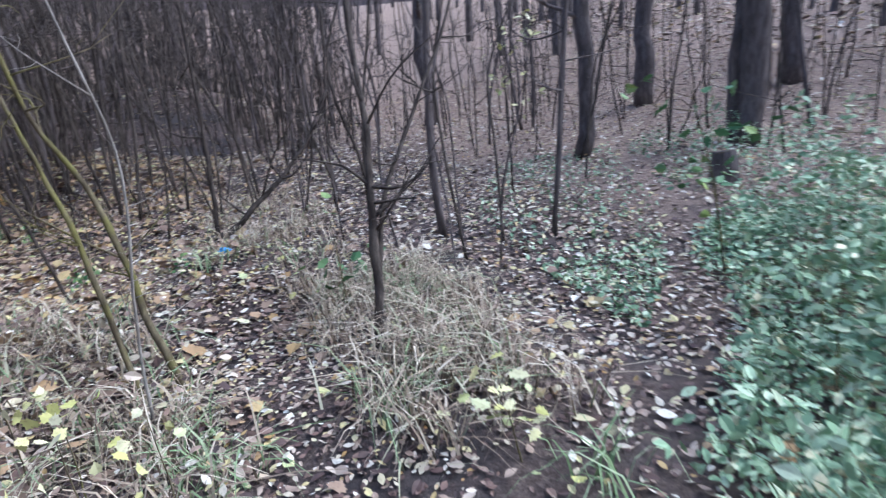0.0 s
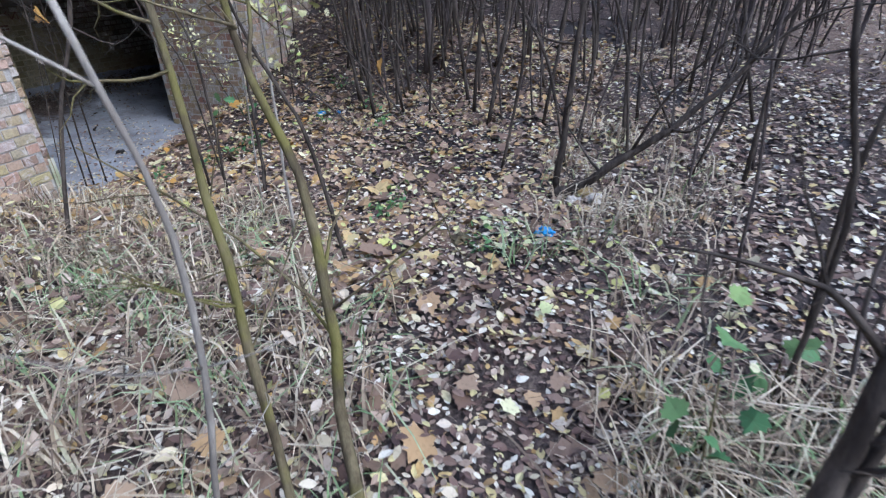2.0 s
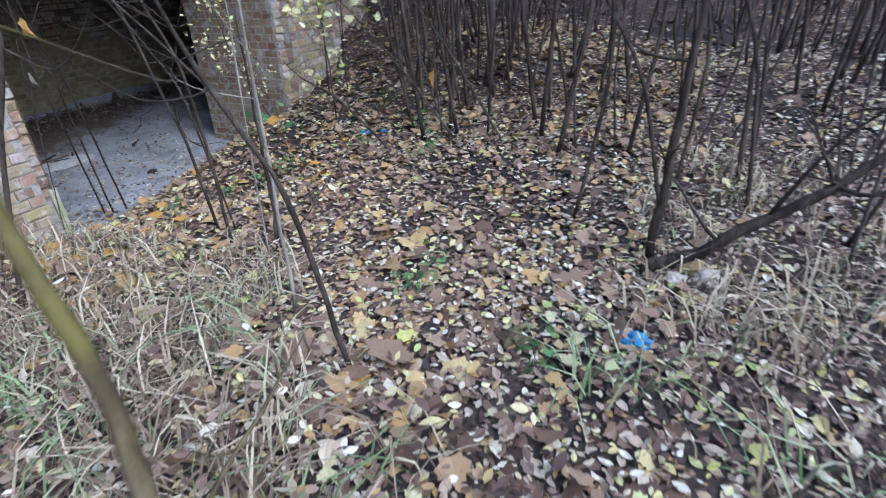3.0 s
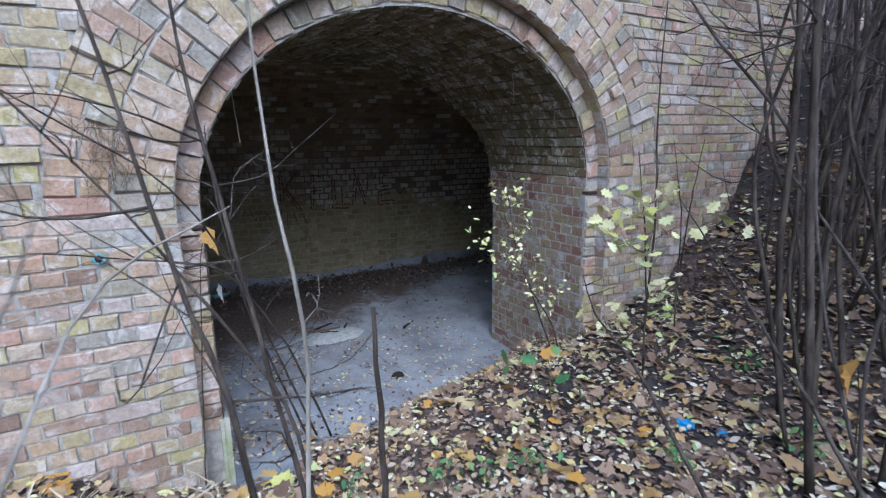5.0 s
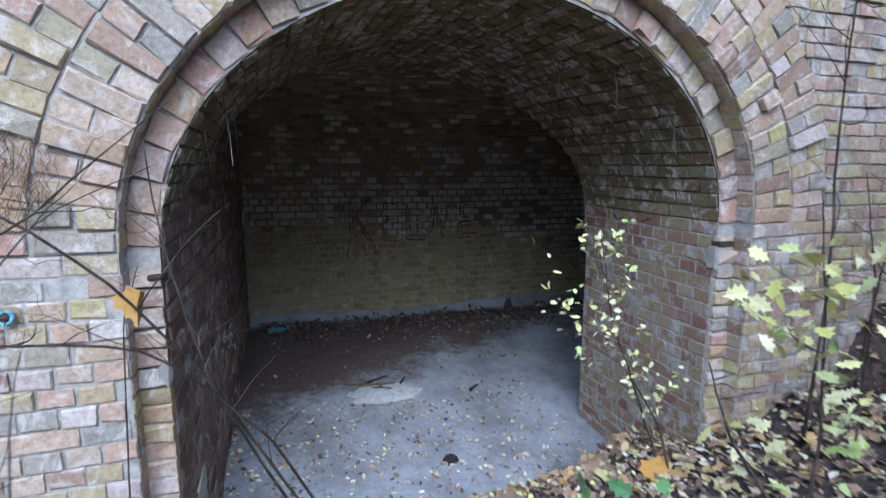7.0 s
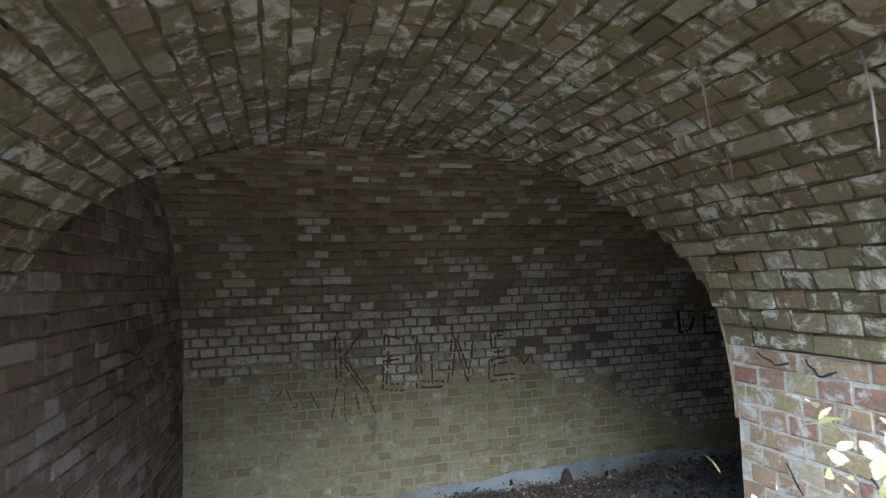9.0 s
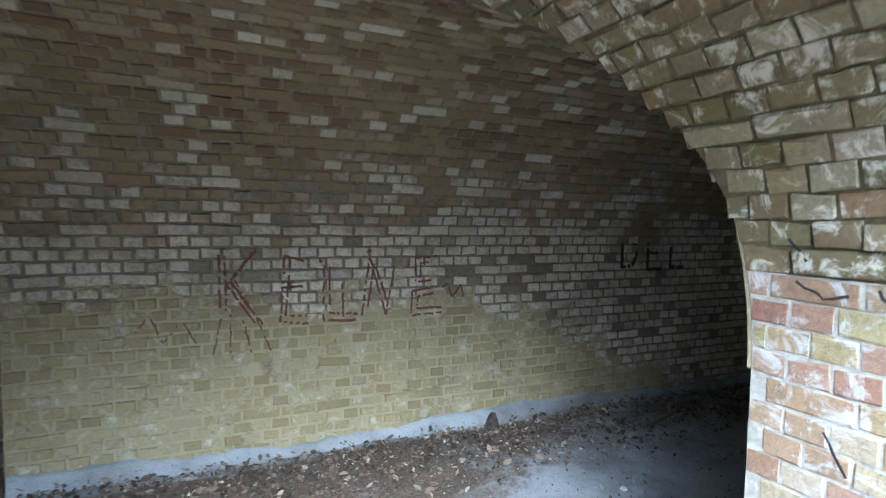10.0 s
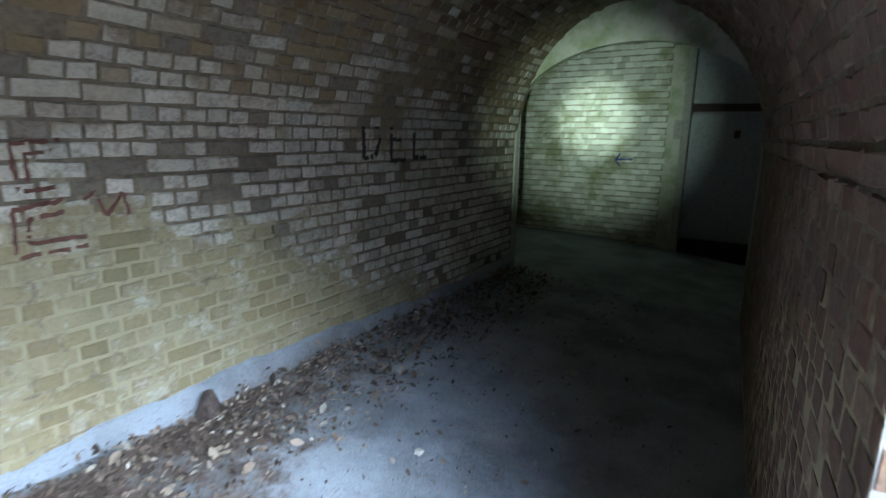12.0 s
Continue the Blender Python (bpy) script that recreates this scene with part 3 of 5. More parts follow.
def left_spans(z):
    y1 = LY1 - bulge(z)
    if z < SPRING:
        return [(0.0, (y1 - LY0) / lu[1])]
    y0 = MOUTH + 0.09 + bulge(z)
    u0 = min((y0 - LY0) / lu[1], (HALF - opening(z)) / lu[0])
    return [(u0, (y1 - LY0) / lu[1])] if y1 > LY0 + u0 * lu[1] else []


lz = list(np.arange(-0.4, 2.80, 0.04))
left_v, left_f = [], []
for z0, z1 in zip(lz, lz[1:]):
    for a, b in left_spans((z0 + z1) / 2):
        k = len(left_v)
        left_v += [left_at(a - 0.03, z0), left_at(b + 0.03, z0), left_at(b + 0.03, z1), left_at(a - 0.03, z1)]
        left_f.append((k, k + 1, k + 2, k + 3))
wall_left = tagged(part("wall_left", (left_v, left_f), MORTAR_IN, None, "rough dark brick side wall closing the tunnel"), category="wall", kind="structure")
leftw = Courses()
for i in range(36):
    z = (i + 0.5) * COURSE
    sp = left_spans(z)
    if sp and z < 2.78:
        leftw.course(sp, 0.061 * (i % 4), i % 2 == 0, lambda u: (left_at(u, z), lu, (0, 0, 1), ln))
leftw.lay("brick", wall_left, SIDE, (np.array([-1.3, 2.0, 1.4]), np.array([1.0, 1, 1])), 300)

plinth_v, plinth_f = box(-HALF - 0.02, -HALF + 0.03, STEP - 0.02, 2.4, -0.3, 0.52)
tagged(part("plinth", (plinth_v, plinth_f), PLASTER, None, "mossy plaster skirt along the foot of the passage wall"), category="wall base", kind="structure")


pth = np.linspace(0, math.pi, 73)
pv, pf = [], []
for a, b in zip(pth, pth[1:]):
    k = len(pv)
    for th in (a, b):
        x, _, z = ring_point(HALF, RISE, th, 0)
        y1 = MOUTH - math.tan(SKEW) * (x - HALF) + bulge(z)
        pv += [(x, STEP, z), (x, y1, z)]
    pf.append((k, k + 2, k + 3, k + 1))
vault = Courses()
pt, pstep = around(HALF, RISE, COURSE)
for i, th in enumerate(pt):
    t, out = frame_at(HALF, RISE, th)
    x, _, z = ring_point(HALF, RISE, th, 0)
    y1 = MOUTH - math.tan(SKEW) * (x - HALF) + bulge(z)
    vault.course([(STEP + 0.005, y1 + 0.01)], 0.065 * (i % 2), i % 5 != 0, lambda u: ((x, u, z), (0, 1, 0), t, -out), pstep - JOINT)
bv, bf = vault.geometry()
nv = len(pv)
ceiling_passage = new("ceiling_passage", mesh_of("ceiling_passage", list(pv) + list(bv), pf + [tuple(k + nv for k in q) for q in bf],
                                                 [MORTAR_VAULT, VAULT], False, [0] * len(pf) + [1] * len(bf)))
tagged(ceiling_passage, "low barrel vault of yellowish brick over the passage, darkened for shade", "ceiling", kind="structure")

# ---- tunnel ----


def in_opening(s, w, z):
    x = HALF + s
    return w < SPAN / 2 and -HALF - 0.1 < x < opening(z)


def in_vault_gap(s, w, z):
    x = HALF + s
    return w < SPAN / 2 and abs(x) < opening(z) and z > SPRING or in_opening(s, w, z) and z <= SPRING


def tunnel_sheet(v0, v1, s0, s1, inset=0.0):
    vs = np.arange(v0, v1 + 0.02, 0.04)

    def place(s, v):
        w, z, _, _ = profile(min(v, v1))
        return tun(s, w, z)

    def keep(s, v):
        w, z, _, _ = profile(v)
        return not in_vault_gap(s, w, z)
    return sheet(np.arange(s0, s1 + 0.05, 0.05), vs, place, keep)


TOP = TSPRING + ARC_LEN[-1]
wall_back = tagged(part("wall_back", tunnel_sheet(-0.3, TSPRING, LEFT, CHAMBER), MORTAR_IN, None, "long brick tunnel wall, whitewashed above and ochre below"), category="wall", kind="structure")
wall_near = tagged(part("wall_near", sheet([0.0, CHAMBER], [-0.3, TSPRING], lambda u, v: tun(u, 0, v)), MORTAR_IN, None, "rough brown brick inner wall of the tunnel"), category="wall", kind="structure")


def tunnel_spans(v):
    w, z, _, _ = profile(v)
    if w > SPAN / 2 or z >= SPRING + RISE:
        return [(LEFT, CHAMBER)]
    h = opening(z)
    if z <= SPRING:
        return [(0.0, CHAMBER)]
    return [(LEFT, -h - HALF), (h - HALF, CHAMBER)]


back, over, over_near, nearw = Courses(), Courses(), Courses(), Courses()
for i in range(int((TOP + TSPRING) / COURSE)):
    v = (i + 0.5) * COURSE
    w, z, dw, dz = profile(v)
    up = (dw * NX, dw * NY, dz)
    out = (-dz * NX, -dz * NY, dw)
    where = back if v < TSPRING else nearw if v > TOP else over if w > SPAN * 0.45 else over_near
    where.course(tunnel_spans(v), 0.061 * (i % 4), i % 4 != 2, lambda u: (tun(u, w, z), tun_along(u, w), up, out), COURSE - (0.012 if v > TOP else 0.018), 0.02, 0.012 if v > TOP else 0.020, 0.002 if v > TOP else None)
back.lay("brick", wall_back, TUNNEL, (np.array([1.0, 3.9, 1.2]), np.array([1.6, 1, 1])), 300)
nearw.lay("brick", wall_near, INNER, (np.array([1.5, 1.35, 1.2]), np.array([1.0, 1, 1])), 300)
tv, tf = tunnel_sheet(TSPRING, TOP, LEFT, CHAMBER)
bv, bf = over.geometry()
cv, cf = over_near.geometry()
nv, nb = len(tv), len(tv) + len(bv)
ceiling_tunnel = new("ceiling_tunnel", mesh_of("ceiling_tunnel", list(tv) + list(bv) + list(cv), tf + [tuple(k + nv for k in q) for q in bf] + [tuple(k + nb for k in q) for q in cf],
                                               [MORTAR_IN, TUNNEL, INNER], False, [0] * len(tf) + [1] * len(bf) + [2] * len(cf)))
tagged(ceiling_tunnel, "brick barrel vault of the tunnel, brown and stained", "ceiling", kind="structure")

# far chamber: a lower, slightly wider vault and the end wall
C_SPRING, C_RISE, C_OUT = 1.80, 0.65, 0.13


def chamber_arc(w):
    q = 1 - ((w - SPAN / 2) / (SPAN / 2 - 0.02)) ** 2
    return C_SPRING + C_RISE * math.sqrt(max(q, 0))


ws = np.linspace(0.02, SPAN - 0.02, 40)
dv, df = [], []
for a, b in zip(ws, ws[1:]):
    k = len(dv)
    dv += [tun(CHAMBER, a, chamber_arc(a)), tun(CHAMBER, b, chamber_arc(b)), tun(CHAMBER, b, 2.95), tun(CHAMBER, a, 2.95),
           tun(CHAMBER + 0.09, a, chamber_arc(a)), tun(CHAMBER + 0.09, b, chamber_arc(b))]
    df += [(k, k + 1, k + 2, k + 3), (k, k + 4, k + 5, k + 1)]
for w0, w1 in ((-0.2, 0.02), (SPAN - 0.02, SPAN + 0.2)):
    k = len(dv)
    e = w1 if w0 < 0 else w0
    dv += [tun(CHAMBER, w0, -0.3), tun(CHAMBER, w1, -0.3), tun(CHAMBER, w1, 2.95), tun(CHAMBER, w0, 2.95), tun(CHAMBER, e, -0.3), tun(CHAMBER + 0.09, e, -0.3),
           tun(CHAMBER + 0.09, e, C_SPRING), tun(CHAMBER, e, C_SPRING)]
    df += [(k, k + 1, k + 2, k + 3), (k + 4, k + 5, k + 6, k + 7)]
tagged(part("wall_arch", (dv, df), PLASTER, None, "plastered cross wall with a low round arch"), category="wall", kind="structure")
C_WIDE = 1.35


def wide(name, pts, label, category="wall"):
    return tagged(part(name, (pts, [(0, 1, 2, 3)]), PLASTER, None, label), category=category, kind="structure")


wide("ceiling_chamber", [tun(CHAMBER + .09, -C_OUT, 2.96), tun(END, -C_OUT, 2.96), tun(END, SPAN + C_WIDE, 2.96), tun(CHAMBER + .09, SPAN + C_WIDE, 2.96)], "plastered ceiling of the end chamber", "ceiling")
wide("wall_chamber_right", [tun(CHAMBER + .09, -C_OUT, -.3), tun(END, -C_OUT, -.3), tun(END, -C_OUT, 2.97), tun(CHAMBER + .09, -C_OUT, 2.97)], "stained side wall of the end chamber")
wide("wall_chamber_left", [tun(CHAMBER + .09, SPAN + C_WIDE, -.3), tun(END, SPAN + C_WIDE, -.3), tun(END, SPAN + C_WIDE, 2.97), tun(CHAMBER + .09, SPAN + C_WIDE, 2.97)], "far side wall of the end chamber")
wide("wall_chamber_back", [tun(CHAMBER + .10, SPAN - .02, -.3), tun(CHAMBER + .10, SPAN + C_WIDE, -.3), tun(CHAMBER + .10, SPAN + C_WIDE, 2.97), tun(CHAMBER + .10, SPAN - .02, 2.97)], "inner face of the cross wall")
DOOR_W = 1.16
wall_end = tagged(part("wall_end", ([tun(END, DOOR_W, -0.3), tun(END, SPAN + C_WIDE, -0.3), tun(END, SPAN + C_WIDE, 2.97), tun(END, DOOR_W, 2.97)], [(0, 1, 2, 3)]),
                       MORTAR_IN, None, "whitewashed brick end wall with green damp stains"), category="wall", kind="structure")
endw = Courses()


def end_paint():
    t = Tree("whitewashed_end_brick", 0.85, 0.25)
    c = t.ramp(t.chance(), [(0.0, (0.40, 0.40, 0.33)), (0.5, (0.56, 0.56, 0.50)), (1.0, (0.68, 0.68, 0.62))])
    c = t.mix(t.math('MULTIPLY', t.step(t.grain(1.9, 5, 0.7, 0.4), 0.47, 0.62), 0.8), c, (0.24, 0.25, 0.12))
    t.bump(t.grain(40, 5), 0.5, 0.006)
    return t.done(c)


END_BRICK = end_paint()
for i in range(37):
    z = (i + 0.5) * COURSE
    endw.course([(DOOR_W + 0.2, SPAN + C_WIDE)], 0.061 * (i % 4), i % 4 != 2, lambda u: (tun(END, u, z), (NX, NY, 0), (0, 0, 1), (-UX, -UY, 0)))
endw.lay("brick", wall_end, END_BRICK, (np.array([8.0, 3.3, 1.6]), np.array([1.0, 1, 1])), 300)
part("plaster_margin", bevelled(-0.05, 0.012, 0, 0.19, -0.2, 2.75, 0.006), PLASTER, wall_end, "rough plaster margin beside the door").matrix_basis = Matrix.Translation(tun(END, DOOR_W + 0.01, 0)) @ pose(0, 0, 0, 0, 0, 180 - 1.9) @ Matrix.Translation((0, -0.19, 0))


def slab(name, s0, s1, w0, w1, z0, z1, m, parent, label=""):
    bm = bevelled(s0, s1, w0, w1, z0, z1, 0.006)
    for v in bm.verts:
        v.co = Vector(tun(*v.co))
    return part(name, bm, m, parent, label)


door = tagged(new("door_1"), "grey steel-plate door under a dark slot at the tunnel's end", "door", kind="structure")
slab("door_frame", END - 0.10, END + 0.12, DOOR_W - 0.10, DOOR_W, -0.1, 2.75, STONE, door, "plastered door post")
leaf = slab("door_leaf", END + 0.06, END + 0.10, -0.12, DOOR_W - 0.10, 0.28, 1.90, STEEL, door, "grey painted steel leaf")
slab("lock_plate", END + 0.045, END + 0.065, 0.40, 0.48, 1.60, 1.70, RUST, leaf, "small dark lock plate")
slab("lintel", END + 0.02, END + 0.16, -0.14, DOOR_W - 0.10, 1.93, 2.02, RUST, door, "dark iron lintel")
slab("upper_panel", END + 0.06, END + 0.10, -0.12, DOOR_W - 0.10, 2.03, 2.75, STEEL, door, "blind panel above the lintel")
slab("sill", END + 0.0, END + 0.16, -0.14, DOOR_W - 0.10, 0.0, 0.275, RUST, door, "dark threshold")
slab("bracket", END - 0.13, END - 0.05, DOOR_W - 0.02, DOOR_W + 0.10, 1.58, 1.82, STONE, door, "broken plaster lump round a hinge")
wall_beyond = part("wall_beyond", ([tun(END + 0.3, -0.4, -0.3), tun(END + 0.3, 3.0, -0.3), tun(END + 0.3, 3.0, 3.1), tun(END + 0.3, -0.4, 3.1)], [(0, 1, 2, 3)]), STONE, None, "plain wall closing the tunnel")
tagged(wall_beyond, category="wall", kind="structure")
def ledge_at(s, k):
    top = 0.29 + 0.03 * math.sin(1.7 * s) + 0.012 * math.sin(9 * s + 1) + 0.006 * math.sin(31 * s)
    return [tun(s, SPAN + 0.01, top + 0.015), tun(s, SPAN - 0.045, top), tun(s, SPAN - 0.085 - 0.02 * math.sin(2.3 * s), 0.0)][k]


ledge = sheet(np.arange(LEFT + 0.02, CHAMBER, 0.06), [0, 1, 2], lambda s, k: ledge_at(s, int(k)))
tagged(part("baseboard", ledge, SAND, None, "pale dusty concrete footing along the tunnel wall", True), category="wall base", kind="structure")

# ---- woods and loose things ----
rg = np.random.default_rng(21)


def leaf_shape(kind):
    """A leaf lying in the xy plane, stem at the origin, about one unit long."""
    if kind == "oval":
        out = [(0, 0), (0.22, 0.25), (0.27, 0.5), (0.16, 0.8), (0, 1.0), (-0.16, 0.8), (-0.27, 0.5), (-0.22, 0.25)]
    elif kind == "oak":
        out = [(0, 0)]
        side = [(0.10, 0.18), (0.26, 0.26), (0.16, 0.38), (0.36, 0.52), (0.20, 0.62), (0.30, 0.80), (0.12, 0.86)]
        out += side + [(0, 1.0)] + [(-x, y) for x, y in side[::-1]]
    else:
        side = [(0.10, 0.03), (0.34, -0.04), (0.33, 0.12), (0.56, 0.30), (0.46, 0.40), (0.50, 0.56), (0.30, 0.58), (0.26, 0.76), (0.14, 0.74)]
        out = [(0, 0.02)] + side + [(0, 1.0)] + [(-x, y) for x, y in side[::-1]]
    v = [(0.0, 0.42, 0.0)] + [(x, y, 0.22 * abs(x) ** 1.3 - 0.10 * (y - 0.42) ** 2) for x, y in out]
    n = len(out)
    return np.array(v), [(0, 1 + i, 1 + (i + 1) % n) for i in range(n)]


LEAF = {k: leaf_shape(k) for k in ("oval", "oak", "maple")}


def turned(yaw, pitch, roll):
    return np.array(Euler((pitch, roll, yaw)).to_matrix())


def leaves_at(places, sizes, kind, tilt, seed):
    q = np.random.default_rng(seed)
    v0, f0 = LEAF[kind]
    n, k = len(places), len(v0)
    vs = np.empty((n, k, 3))
    for i, (p, s) in enumerate(zip(places, sizes)):
        m = turned(q.uniform(0, 6.283), q.normal(0, tilt), q.normal(0, tilt))
        curl = v0 * np.array([1, 1, q.uniform(-1.5, 2.5)])
        vs[i] = (curl - np.array([0, 0.45, 0])) @ m.T * s + p
    fs = (np.array(f0)[None] + (np.arange(n) * k)[:, None, None]).reshape(-1, 3)
    return vs.reshape(-1, 3), [tuple(r) for r in fs.tolist()]


def smooth_line(pts, n, wob=0.0, q=None):
    """A rounded line through a few points, with a little wander."""
    pts = np.asarray(pts, float)
    t = np.linspace(0, len(pts) - 1, n)
    a = np.column_stack([np.interp(t, range(len(pts)), pts[:, k]) for k in range(3)])
    for _ in range(2):
        a[1:-1] = (a[:-2] + 2 * a[1:-1] + a[2:]) / 4
    if wob and q is not None:
        w = q.normal(0, wob, (n, 3))
        w[0] = 0
        a = a + (w + np.roll(w, 1, 0)) / 2
    return a


def twiggery(line, r, q, count, reach, up=0.5, start=0.25):
    """Bent side twigs along a stem, each with finer twigs."""
    made = []
    for _ in range(count):
        i = int(q.uniform(start, 0.96) * (len(line) - 1))
        a = q.uniform(0, 6.283)
        d = np.array([math.cos(a), math.sin(a), q.uniform(up - 0.5, up + 0.6)])
        l = reach * q.uniform(0.35, 1.0)
        bend = q.normal(0, 0.16, 3) * l
        w = smooth_line([line[i], line[i] + d * l * 0.5 + bend, line[i] + d * l + bend * 0.4 + np.array([0, 0, 0.1 * l])], 8, 0.012 * l, q)
        rr = r * q.uniform(0.2, 0.38)
        wv, wf = tube(w, np.linspace(rr, rr * 0.25, 8), 4)
        wv, wf = list(wv), list(wf)
        for _ in range(3):
            j = int(q.uniform(0.3, 0.9) * 7)
            e = d * 0.5 + q.normal(0, 0.7, 3)
            s = w[j] + np.outer(np.linspace(0, 1, 5), e * l * 0.30) + q.normal(0, 0.01, (5, 3)) * l
            s[0] = w[j]
            sv, sf = tube(s, np.linspace(rr * 0.45, rr * 0.16, 5), 3)
            m = len(wv)
            wv += list(sv)
            wf += [tuple(k + m for k in f) for f in sf] + [(4 * j, 4 * j + 1, m), (4 * j + 2, 4 * j + 3, m + 1)]   # the twig grows out of the branch
        made.append(((np.array(wv), wf), w))
    return made


def sapling(points, r, bark, label, seed, count=5, reach=0.5, leaves=None, name="sapling", tips=0.3):
    """A thin woody stem through a few points, with its branches; leaves: (kind, material, number, size, label)."""
    q = np.random.default_rng(seed)
    base = np.array(points[0], float)
    thing = tagged(new(name), label, name.replace("_", " "))
    thing.location = tuple(base)
    line = smooth_line(np.array(points) - base, 22, r * 0.35, q)
    part("trunk", tube(line, np.linspace(r, r * tips, 22) * (1 + q.normal(0, 0.06, 22)), 7), bark, thing, "", True)
    ends = []
    for geo, w in twiggery(line, r, q, count, reach):
        part("branch", geo, bark, thing, "", True)
        ends += list(w[3:])
    if leaves:
        kind, m, n, size, text = leaves
        pick = [ends[int(q.integers(len(ends)))] + q.normal(0, size * 0.8, 3) for _ in range(n)]
        if kind == "oval":
            ob = part("foliage", leaves_at(np.array(pick), q.uniform(0.65, 1.15, n) * size, kind, 0.7, int(q.integers(1e6))), m, thing, text)
            tagged(ob, kind="stuff")
        else:
            for p in pick:
                part("leaf", leaves_at([p], [q.uniform(0.65, 1.15) * size], kind, 0.7, int(q.integers(1e6))), m, thing)
    return thing


WAY = np.array([(r[1], r[2]) for r in PATH])


def off_path(x, y):
    return float(np.min(np.hypot(WAY[:, 0] - x, WAY[:, 1] - y)))


fine_way = np.column_stack([np.interp(np.linspace(0, 12, 200), [r[0] for r in PATH], WAY[:, k]) for k in (0, 1)])


def clear(x, y, gap):
    return float(np.min(np.hypot(fine_way[:, 0] - x, fine_way[:, 1] - y))) > gap


TRAIL = np.array([(-5.6, -4.45), (-5.15, -5.0), (-4.75, -5.5), (-4.35, -6.15), (-3.65, -7.15), (-2.5, -8.2), (-.5, -9.6), (3.0, -12.0)])
TRAIL_FINE = np.column_stack([np.interp(np.linspace(0, 7, 90), range(8), TRAIL[:, k]) for k in (0, 1)])


def trail_side(x, y):
    """Distance to the muddy side trail, negative on its green side."""
    d = np.hypot(TRAIL_FINE[:, 0] - x, TRAIL_FINE[:, 1] - y)
    i = min(int(np.argmin(d)), 88)
    e = TRAIL_FINE[i + 1] - TRAIL_FINE[i]
    return float(d[i]) * (1.0 if e[0] * (y - TRAIL_FINE[i][1]) - e[1] * (x - TRAIL_FINE[i][0]) > 0 else -1.0)


def on_ground(x, y, dz=0.0):
    return (x, y, float(level(x, y)) + dz)


